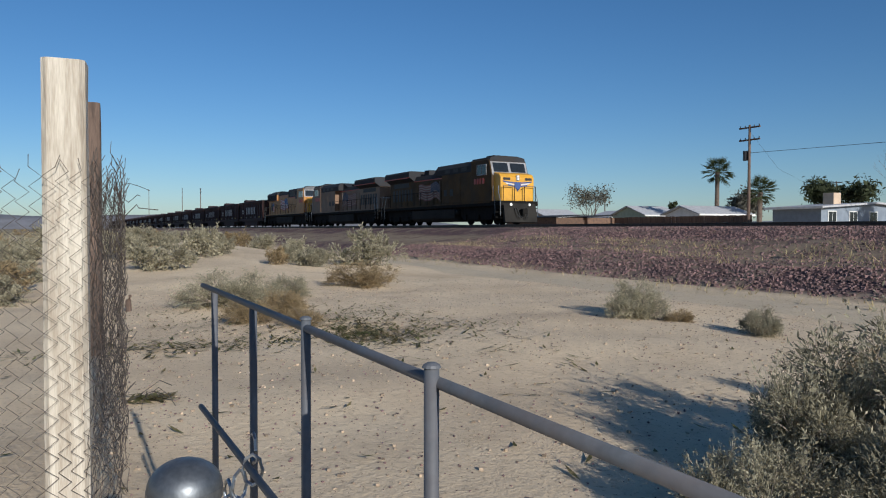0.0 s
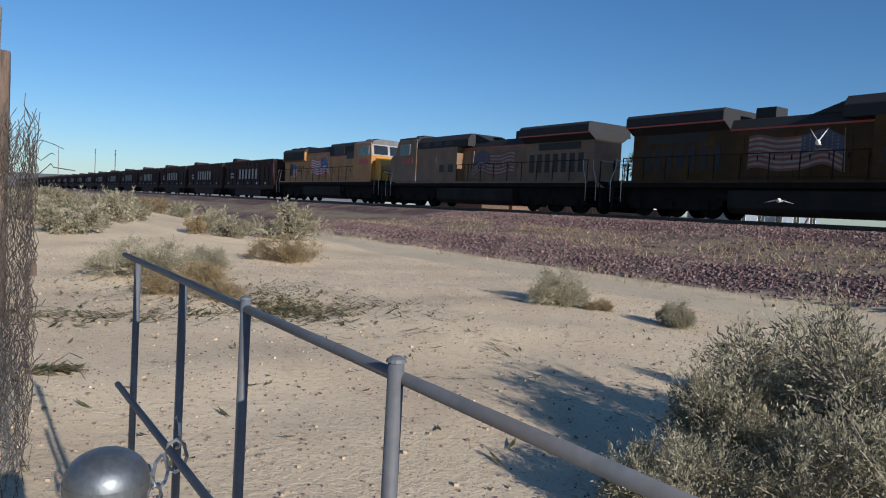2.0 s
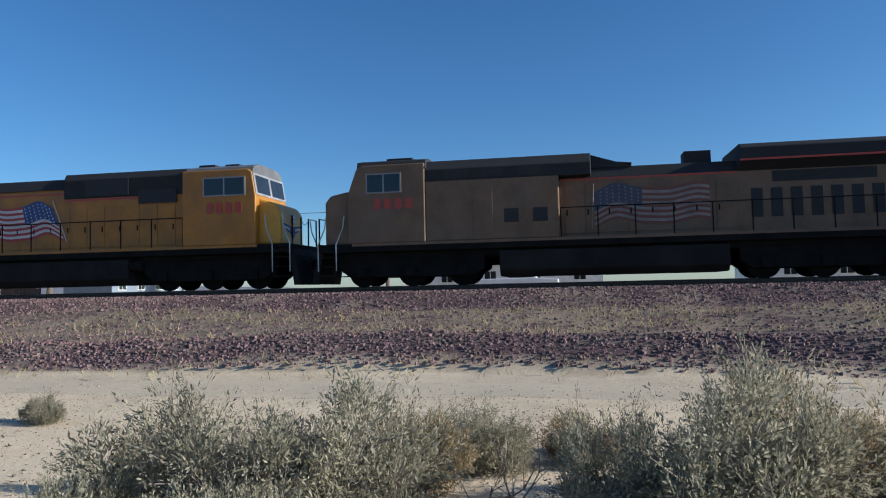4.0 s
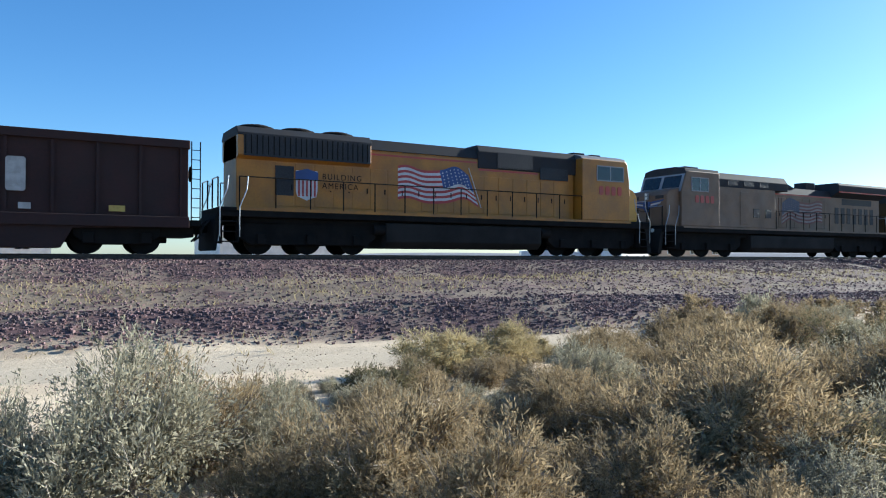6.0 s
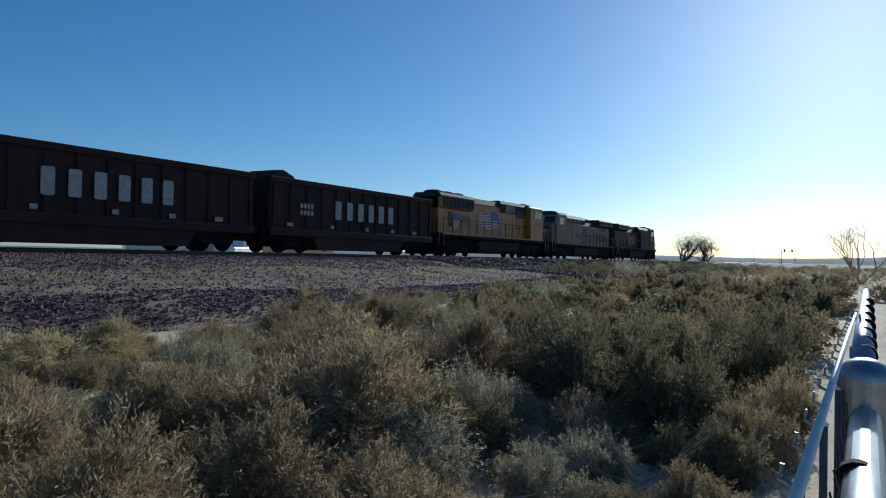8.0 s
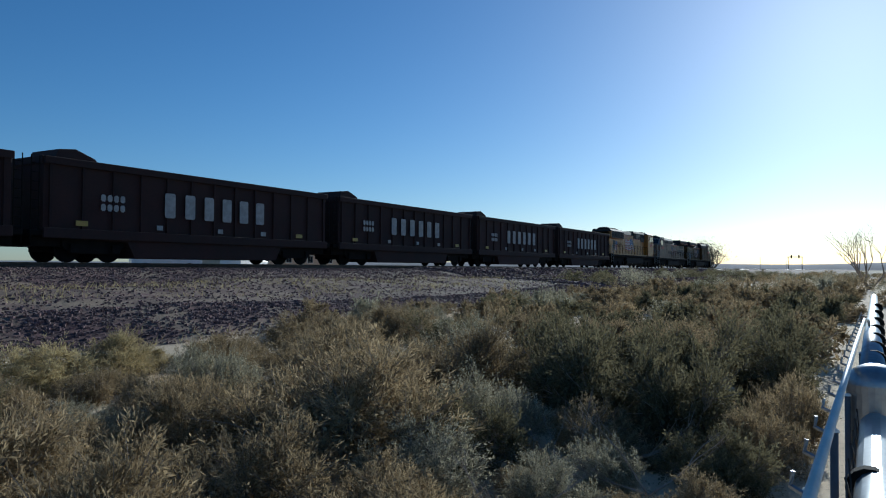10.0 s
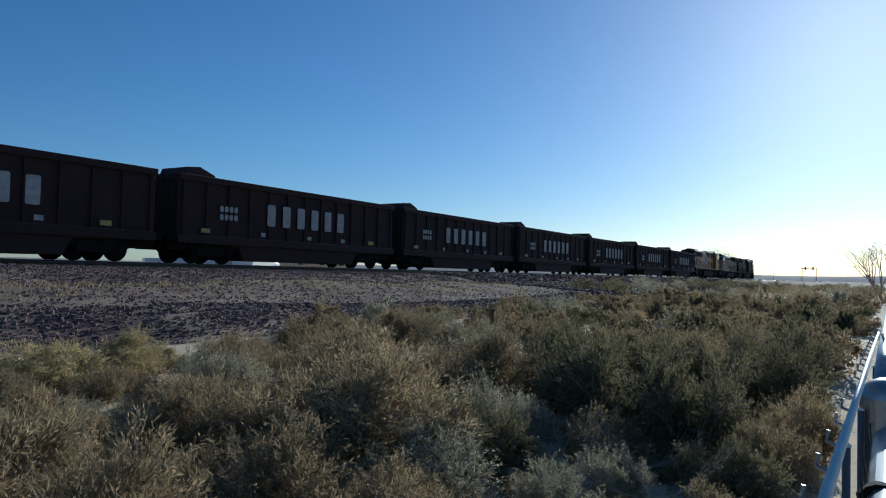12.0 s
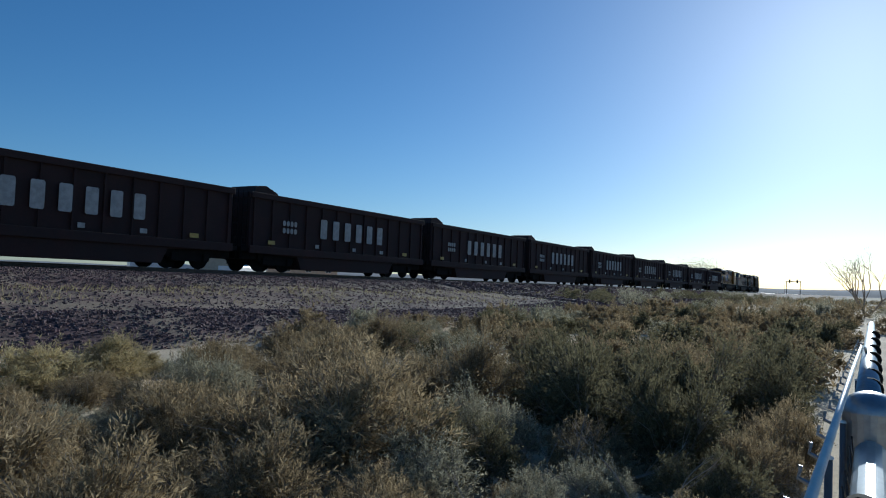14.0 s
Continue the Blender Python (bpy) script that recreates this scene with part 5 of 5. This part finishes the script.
# ---- houses beyond the track ----
def house(x0, x1, y0, y1, eave, ridge, wall, roof, label, windows_x=3, windows_y=2, gable="y", chimney=False):
    """A one-storey house; gable: the axis on which the ridge runs."""
    z = ground_z(x0, y0) - 0.1
    h = thing("house", label, "house", pose(x0, y0, z))
    w, d = x1 - x0, y1 - y0
    part("wall", Shape().box(0, w, 0, d, 0, eave), wall, h)
    if gable == "y":
        part("gable", Shape().prism([(0, eave), (w, eave), (w / 2, ridge - 0.05)], 0.002, d - 0.002), wall, h)
        part("roof", Shape().prism([(-0.5, eave - 0.1), (w / 2, ridge), (w + 0.5, eave - 0.1), (w + 0.5, eave + 0.05), (w / 2, ridge + 0.16), (-0.5, eave + 0.05)], -0.5, d + 0.5), roof, h)
    else:
        part("gable", Shape().prism([(0, eave), (d, eave), (d / 2, ridge - 0.05)], 0.002, w - 0.002, "x"), wall, h)
        part("roof", Shape().prism([(-0.5, eave - 0.1), (d / 2, ridge), (d + 0.5, eave - 0.1), (d + 0.5, eave + 0.05), (d / 2, ridge + 0.16), (-0.5, eave + 0.05)], -0.5, w + 0.5, "x"), roof, h)
    part("fascia", Shape().box(-0.5, w + 0.5, -0.54, -0.5, eave - 0.15, eave + 0.05) if gable == "x" else Shape().box(w + 0.5, w + 0.54, -0.5, d + 0.5, eave - 0.15, eave + 0.05), WALLWHITE, h)
    for i in range(windows_x):
        x = w * (i + 0.5) / windows_x
        f = part("window", Shape().box(x - 0.55, x + 0.55, -0.05, 0.02, 1.0, 2.0), WALLWHITE, h)
        part("pane", Shape().box(x - 0.47, x - 0.03, -0.07, -0.045, 1.08, 1.92), GLASS, f)
        part("pane", Shape().box(x + 0.03, x + 0.47, -0.07, -0.045, 1.08, 1.92), GLASS, f)
    for i in range(windows_y):
        y = d * (i + 0.5) / windows_y
        f = part("window", Shape().box(w - 0.02, w + 0.05, y - 0.55, y + 0.55, 1.0, 2.0), WALLWHITE, h)
        part("pane", Shape().box(w + 0.045, w + 0.07, y - 0.47, y - 0.03, 1.08, 1.92), GLASS, f)
        part("pane", Shape().box(w + 0.045, w + 0.07, y + 0.03, y + 0.47, 1.08, 1.92), GLASS, f)
    if chimney:
        part("roof_cooler", Shape().box(w * 0.4, w * 0.4 + 1.0, d * 0.3, d * 0.3 + 1.0, eave + 0.2, ridge + 1.0), WALLPEACH, h)
    return h


house(at_azimuth(-38.0, 56), at_azimuth(-34.9, 56), 56, 70, 2.3, 2.65, WALLGREY, ROOFGREY, "blue-grey one-storey house with a low white-edged roof", 0, 5, "x", True)
house(at_azimuth(-45.4, 70), at_azimuth(-43.0, 70), 70, 79, 2.3, 3.3, WALLWHITE, ROOFGREY, "white house with a pale gabled roof", 1, 4, "y")
house(at_azimuth(-49.3, 80), at_azimuth(-46.9, 80), 80, 87, 2.6, 4.0, WALLGREEN, ROOFGREY, "pale green house with a grey gabled roof", 2, 2, "y")
house(at_azimuth(-47.2, 84), at_azimuth(-45.6, 84), 84, 90, 2.4, 3.5, WALLPEACH, ROOFGREY, "peach house with a pale gabled roof", 1, 2, "y")
house(at_azimuth(-51.0, 84), at_azimuth(-49.6, 84), 84, 92, 2.5, 3.6, WALLWHITE, ROOFGREY, "white house with a grey roof", 1, 2, "x")
house(at_azimuth(-56.2, 76), at_azimuth(-54.4, 76), 76, 83, 2.6, 3.9, WALLPEACH, ROOFGREY, "tan house with a pale gabled roof", 2, 2, "y")
house(-13, 2, 62, 72, 2.7, 3.8, WALLWHITE, ROOFGREY, "long white house behind the track", 4, 2, "x")
house(14, 26, 60, 70, 2.6, 3.6, WALLWHITE, ROOFGREY, "white house behind the track", 3, 2, "x")
house(62, 78, 62, 72, 2.7, 3.4, WALLPEACH, ROOFGREY, "tan house behind the track", 4, 2, "x")

# board fence before the houses
fence = thing("board_fence", "brown weathered board fence before the houses", "fence")
board = Shape().box(-0.14, 0.14, -0.02, 0.02, 0, 1.75).mesh("board")
board.materials.append(FENCEWOOD)
fx0, fx1 = at_azimuth(-50.2, 58), at_azimuth(-39.2, 58)
for i in range(int((fx1 - fx0) / 0.3)):
    b = part("board", board, FENCEWOOD, fence)
    b.location = (fx0 + i * 0.3, 58 + br.uniform(-0.02, 0.02), ground_z(fx0 + i * 0.3, 58) - 0.05 + br.uniform(-0.04, 0.02))
part("fence_rail", Shape().box(fx0, fx1, 58.03, 58.09, 1.0, 1.1), FENCEWOOD, fence)
for z0, x0, x1, y in ((0, at_azimuth(-57.5, 50), at_azimuth(-53.6, 50), 50), (0, at_azimuth(-53.2, 54), at_azimuth(-51.2, 54), 54)):
    sh = thing("shed", "low dark shed beside the track", "shed", pose(x0, y, ground_z(x0, y) - 0.05))
    part("wall", Shape().box(0, x1 - x0, 0, 4, 0, 1.7), FENCEWOOD, sh)
    part("roof", Shape().prism([(-0.2, 1.68), (4.2, 2.0), (4.2, 2.1), (-0.2, 1.78)], -0.2, x1 - x0 + 0.2, "x"), GREY, sh)


# ---- poles and wires ----
def utility_pole(x, y, height, arms=2, can=True, label="brown wooden utility pole with two crossarms"):
    p = thing("utility_pole", label, "utility pole", pose(x, y, ground_z(x, y) - 0.2), group="utility poles")
    part("pole", Shape().tube([(0, 0, 0), (0, 0, height)], [0.17, 0.11], 10), OLDWOOD, p)
    for k in range(arms):
        z = height - 0.25 - 1.15 * k
        a = part("crossarm", Shape().box(-1.15, 1.15, -0.06, 0.06, z - 0.07, z + 0.07), OLDWOOD, p)
        for q in (-1.05, -0.5, 0.5, 1.05):
            part("insulator", Shape().tube([(q, 0, z + 0.07), (q, 0, z + 0.24)], [0.05, 0.035], 8), GREY, a)
    if can:
        part("transformer", Shape().tube([(-0.42, 0, height - 3.3), (-0.42, 0, height - 2.4)], 0.24, 12), GREY, p)
    return p


PX, PY = at_azimuth(-39.6, 57.5), 57.5
utility_pole(PX, PY, 10.3)
for i, (a, y, h_) in enumerate(((-50.6, 130, 9.5), (-49.9, 125, 9.8), (-55.4, 140, 9.0), (-14.6, 60, 9.5), (-34, 120, 9), (71, 130, 9), (83.5, 80, 11), (85.2, 80, 11))):
    utility_pole(at_azimuth(a, y), y, h_, 1, False, "thin wooden utility pole in the distance")
for i, (x, y) in enumerate(((-250, 40), (-330, 45), (-420, 40))):
    utility_pole(x, y, 14 + 4 * i, 2 if i < 2 else 0, False, "distant utility pole beside the railway")
tagged(part("power_line", Shape().tube([(PX, PY, 8.6), (PX + 20, PY + 2, 8.3), (PX + 45, PY + 5, 8.7)], 0.02, 4), RUBBER), "single dark power line from the pole", "cable")
tagged(part("power_line", Shape().tube([(PX, PY, 10.6), (PX - 20, PY + 30, 9.8), (PX - 44, PY + 72, 9.4)], 0.012, 4), RUBBER), "thin dark power line between poles", "cable")


# signal gantry far down the track
gantry = thing("signal_gantry", "slim grey signal gantry spanning the track far off", "signal gantry", pose(373, 28, ground_z(373, 28) - 0.1))
for y in (-2.9, 2.9):
    part("mast", Shape().tube([(0, y, 0), (0, y, 6.2)], [0.16, 0.12], 8), GREY, gantry)
    part("signal_head", Shape().box(-0.15, 0.15, y * 0.55 - 0.3, y * 0.55 + 0.3, 5.3, 6.9), BLACKMETAL, gantry, bevel=0.05)
part("beam", Shape().box(-0.15, 0.15, -3.3, 3.3, 5.85, 6.15), GREY, gantry)


# ---- parked vehicles beyond the track ----
def pickup(x, y, turn, paint, label):
    v = thing("pickup_truck", label, "pickup truck", pose(x, y, ground_z(x, y), 0, 0, turn), group="parked vehicles")
    part("body", Shape().prism([(-2.6, 0.45), (2.6, 0.45), (2.65, 0.95), (1.1, 1.08), (-2.6, 1.05)], -0.9, 0.9), paint, v, bevel=0.05)
    c = part("cab", Shape().prism([(-0.8, 1.0), (1.3, 1.0), (0.6, 1.72), (-0.65, 1.75)], -0.8, 0.8), paint, v, bevel=0.06)
    part("side_glass", Shape().prism([(-0.65, 1.1), (1.0, 1.1), (0.5, 1.62), (-0.55, 1.65)], -0.815, 0.815), GLASS, c)
    for wx in (-1.6, 1.65):
        for wy in (-0.8, 0.8):
            wh = part("wheel", Shape().tube([(wx, wy - 0.11, 0.37), (wx, wy + 0.11, 0.37)], 0.37, 16), RUBBER, v)
            part("rim", Shape().tube([(wx, wy - 0.12, 0.37), (wx, wy + 0.12, 0.37)], 0.2, 12), CABGREY, wh)


pickup(44, 45, 20, CARWHITE, "white pickup truck parked beyond the track")
pickup(38.5, 48, -30, CARWHITE, "white pickup truck parked beyond the track")
pickup(-4, 50, 0, CARWHITE, "white pickup truck parked beyond the track")


# ---- timber posts and wire fence ----
def timber_post(x, y, w, d, h, turn, material, label, chamfer=0.02, knots=()):
    p = thing("timber_post", label, "fence post", pose(x, y, ground_z(x, y) - 0.1, 0, 0, turn))
    s = Shape()
    n = 14
    r = random.Random(int(h * 100))
    for i in range(n + 1):
        z = (h + 0.1) * i / n
        j = [r.uniform(-0.004, 0.004) for _ in range(4)]
        sx, sy = w / 2 * (1 + 0.05 * (1 - i / n)), d / 2
        s.v += [(-sx + chamfer + j[0], -sy, z), (sx - chamfer, -sy + j[1], z), (sx + j[2], -sy + chamfer, z), (sx, sy - chamfer, z), (sx - chamfer, sy, z), (-sx + chamfer, sy + j[3], z), (-sx, sy - chamfer, z), (-sx + j[1], -sy + chamfer, z)]
    s.f = [(8 * i + k, 8 * i + (k + 1) % 8, 8 * i + 8 + (k + 1) % 8, 8 * i + 8 + k) for i in range(n) for k in range(8)] + [tuple(range(8 * n, 8 * n + 8))]
    part("timber", s, material, p)
    for kx, kz, ks in knots:
        part("knot", Shape().dome((0, 0, 0), ks, 0.008, 10, 2), KNOT, p).matrix_basis = pose(kx, -d / 2 + 0.002, kz, 90, 0, 0)
    return p


timber_post(-3.845, 0.715, 0.162, 0.16, 2.08, -96, PALEWOOD, "tall sun-bleached timber fence post", knots=((0.0, 1.95, 0.02), (-0.05, 1.67, 0.028), (-0.045, 1.45, 0.025), (0.025, 0.55, 0.03), (0.04, 1.1, 0.015)))
timber_post(-9.14, 0.95, 0.2, 0.2, 2.72, -96, OLDWOOD, "old dark brown railway-tie fence post", 0.03)


def chain_link(name, p0, p1, z0, z1, label, wobble=0.01, cell=0.075, seed=1, layers=1):
    """Woven wire: zigzag wires between two points of the plan."""
    r = random.Random(seed)
    s = Shape()
    a, b = Vector((*p0, 0)), Vector((*p1, 0))
    length = (b - a).length
    side = Vector((-(b - a).y, (b - a).x, 0)).normalized()
    for layer in range(layers):
        n = int(length / cell)
        for i in range(n):
            pts = []
            z, k = z0 + r.uniform(-0.05, 0.05), 0
            top = z1 + r.uniform(-0.06, 0.06)
            while z < top:
                u = (i + 0.5 + (0.5 if (k + i) % 2 else -0.5) * 1.04) / n
                off = wobble * math.sin(z * 3.1 + i * 0.35 + layer * 2) + r.uniform(-wobble, wobble) * 0.35 + 0.004 * (1 if k % 2 else -1)
                q = a.lerp(b, u) + side * off
                pts.append((q.x, q.y, z))
                z += cell * 0.85
                k += 1
            pts.append((pts[-1][0] + r.uniform(-0.03, 0.03), pts[-1][1] + r.uniform(-0.03, 0.03), pts[-1][2] + 0.05))
            s.tube(pts, 0.0019, 3, False)
    return tagged(part(name, s, WIRE, fix=False), label, "wire fence", kind="stuff" if layers > 1 else "")


chain_link("chain_link_fence", (-3.70, 0.86), (-3.85, -1.3), 0.02, 1.60, "rusty chain-link wire fence fixed to the timber post", 0.012, 0.046, 3)
chain_link("loose_fence_end", (-3.72, 0.85), (-6.6, 1.03), 0.05, 1.68, "loose crumpled end of the chain-link wire fence", 0.07, 0.07, 4, 2)
loose = Shape()
r = random.Random(8)
for i in range(14):
    p = Vector((-3.72 - r.uniform(0, 2.6), 0.87 + r.uniform(0, 0.2), r.uniform(0.4, 1.75)))
    pts = [p]
    for k in range(4):
        p = p + Vector((r.uniform(-0.06, 0.06), r.uniform(-0.02, 0.09), r.uniform(-0.06, 0.08)))
        pts.append(p)
    loose.tube(pts, 0.0025, 3, False)
tagged(part("loose_wire", loose, WIRE, fix=False), "loose bent ends of fence wire", "wire", kind="stuff")
tagged(part("stump", Shape().tube([(0, 0, -0.05), (0.02, 0, 0.18), (0.12, 0.02, 0.26)], [0.05, 0.045, 0.03], 8), OLDWOOD), "short broken wooden stub in the sand", "stub").matrix_basis = pose(-13.4, 1.6, ground_z(-13.4, 1.6))


# ---- pipe gate beside the camera ----
gate = thing("pipe_gate", "slim grey tubular gate standing open", "gate")
GY = 1.155
part("top_rail", Shape().tube([(-3.06, GY - 0.02, 1.185), (-0.2, GY + 0.03, 1.164)], 0.0085, 12), PIPEGREY, gate, smooth=True)
part("lower_rail", Shape().tube([(-3.02, GY - 0.035, 0.77), (-0.2, GY - 0.02, 0.77)], 0.0095, 12), PIPEGREY, gate, smooth=True)
for x in (-2.95, -2.38, -1.9, -1.315):
    pk = part("picket", Shape().tube([(x, GY, 0.06), (x, GY, 1.18 if x < -2 else 1.196)], 0.0105, 12), PIPEGREY, gate, smooth=True)
    if x > -2:
        part("picket_cap", Shape().dome((x, GY, 1.194), 0.0135, 0.008, 12, 3), PIPEGREY, pk)
part("bottom_rail", Shape().tube([(-3.02, GY, 0.1), (-0.2, GY, 0.1)], 0.012, 10), PIPEGREY, gate)
for i in range(9):
    a = i * 1.1
    c = Vector((-2.36 + 0.05 * math.sin(i * 1.3), GY - 0.035 + 0.03 * math.cos(i), 0.80 - 0.042 * i))
    ring = [c + Vector((0.026 * math.cos(k * 0.785) * math.cos(a), 0.026 * math.cos(k * 0.785) * math.sin(a), 0.04 * math.sin(k * 0.785))) for k in range(9)]
    part("chain_link", Shape().tube(ring, 0.005, 5, False), GALV, gate)


def domed_post(x, y, radius, top, material, label):
    p = thing("domed_post", label, "fence post", pose(x, y, ground_z(x, y) - 0.05))
    z = top - ground_z(x, y) + 0.05
    part("post", Shape().tube([(0, 0, 0), (0, 0, z - radius * 0.75)], radius * 0.95, 28), material, p, smooth=False)
    c = part("cap", Shape().dome((0, 0, z - radius * 0.78), radius, radius * 0.78, 28, 8), material, p, "rounded metal cap", smooth=True)
    part("cap_rim", Shape().tube([(0, 0, z - radius * 1.05), (0, 0, z - radius * 0.78)], radius * 1.01, 28), material, c)
    return p


domed_post(-1.76, 0.895, 0.064, 0.98, CAPGREY, "stout grey steel gate post with a domed cap")

# ---- steel fence beside the brush ----
domed_post(1.999, 0.186, 0.058, 1.41, GALV, "galvanised fence post with a domed cap")
line = thing("steel_fence", "galvanised chain-link fence with a bright top rail", "fence", pose(0.15, 0.204, 0, 0, 0, -0.9) @ pose(-0.15, -0.204, 0))
part("top_rail", Shape().tube([(2.05, 0.22, 1.335), (4, 0.235, 1.325), (9.5, 0.26, 1.31)], 0.034, 14), GALV, line, smooth=True)
part("near_rail", Shape().tube([(0.55, 0.205, 1.255), (1.92, 0.213, 1.285)], 0.031, 14), GALV, line, smooth=True)
for x in (1.45, 2.4, 2.75, 3.1, 3.5, 4.0, 4.6, 5.4, 6.4):
    part("tie_band", Shape().tube([(x, 0.22, 1.33 if x > 2 else 1.275), (x + 0.02, 0.22, 1.33 if x > 2 else 1.276)], 0.0365 if x > 2 else 0.0335, 14), BLACKMETAL, line)
lw = part("tension_rail", Shape().tube([(0.6, 0.258, 1.415), (2.4, 0.262, 1.41), (3.75, 0.262, 1.402), (3.95, 0.25, 1.385), (4.1, 0.245, 1.34)], 0.006, 10), GLINT_ROD, line, "thin rod along the wire, sun glint painted in white", smooth=True)
for i in range(22):
    x = 0.75 + i * 0.15
    part("wire_tie", Shape().tube([(x, 0.258, 1.403), (x + 0.01, 0.278, 1.41), (x + 0.012, 0.276, 1.424)], 0.0028, 5), GALV, lw)
for x, top in ((0.97, 1.39), (1.42, 1.365), (1.96, 1.34), (2.55, 1.322), (3.2, 1.31)):
    pk = part("picket", Shape().tube([(x, 0.266, 0.03), (x, 0.266, top)], 0.006, 8), PIPEGREY, line, smooth=True)
    part("picket_cap", Shape().dome((x, 0.266, top), 0.008, 0.006, 10, 3), GLINT_ROD, pk, smooth=True)
for x in (4.6, 7.2, 9.5):
    part("line_post", Shape().tube([(x, 0.25, 0), (x, 0.25, 1.3)], 0.026, 12), GALV, line)
mesh_wire = Shape()
for i in range(150):
    x = 0.6 + i * 0.06
    pts = [(x + (0.031 if (k + i) % 2 else -0.031), 0.245 + (0.004 if k % 2 else -0.004), 0.05 + k * 0.055) for k in range(24)]
    mesh_wire.tube(pts, 0.0018, 3, False)
tagged(part("woven_wire", mesh_wire, WIRE, line, "woven wire mesh", fix=False), kind="stuff")


# ---- birds ----
def pigeon(label):
    b = thing("bird", label, "bird", group="white birds in flight")
    part("body", Shape().tube([(-0.14, 0, 0), (-0.06, 0, 0), (0.04, 0, 0.005), (0.11, 0, 0.02), (0.15, 0, 0.035), (0.185, 0, 0.03)], [0.02, 0.05, 0.06, 0.042, 0.03, 0.006], 10), FEATHER, b, smooth=True)
    part("tail", Shape().prism([(-0.12, -0.02), (-0.27, -0.06), (-0.27, 0.06), (-0.12, 0.02)], -0.006, 0.006, "z"), FEATHER, b)
    wings = []
    for s in (-1, 1):
        w = part("wing", Shape().prism([(0.08, 0), (0.09, s * 0.14), (0.04, s * 0.3), (-0.05, s * 0.33), (-0.08, s * 0.16), (-0.07, 0)], -0.005, 0.005, "z"), FEATHER, b)
        part("wing_tip", Shape().prism([(0.05, s * 0.28), (0.0, s * 0.37), (-0.06, s * 0.36), (-0.05, s * 0.3)], -0.004, 0.006, "z"), DARKFEATHER, w)
        wings.append((w, s))
    return b, wings


BIRDS = [(pigeon("white pigeon flying past with raised wings"), BIRD_A, 0.0), (pigeon("white and grey pigeon flying past"), BIRD_B, 0.5)]


def bird_motion():
    for (b, wings), rows, phase in BIRDS:
        keyed = []
        for i, (t, x, y, z) in enumerate(rows):
            j = min(i + 1, len(rows) - 1)
            d = Vector(rows[j][1:]) - Vector(rows[j - 1][1:])
            keyed.append((t, pose(x, y, z, 0, -math.degrees(math.atan2(d.z, math.hypot(d.x, d.y))) * 0.6, math.degrees(math.atan2(d.y, d.x)))))
        walk(b, keyed)
        for w, s in wings:
            flap = [(0, pose(0, 0, 0.03, s * 20))] + [(1.7 + 0.1 * k, pose(0, 0, 0.03, s * (22 + 38 * math.sin((k * 0.1 * 4.3 + phase) * 6.283)))) for k in range(18)] + [(14, pose(0, 0, 0.03, s * 20))]
            walk(w, flap)


# ---- what moves ----
def train_x(t):
    u = max(0.0, t - 8)
    return SPEED * t + GAIN * t * t + 0.25 * u - 0.024 * u * u - 0.0081 * u ** 3


def motions():
    times = [0.5 * i for i in range(29)]
    for ob, offset, turn in TRAIN:
        walk(ob, [(t, pose(offset + train_x(t), TRACK_Y, RAIL_Z, 0, 0, turn)) for t in times])
    bird_motion()


motions()
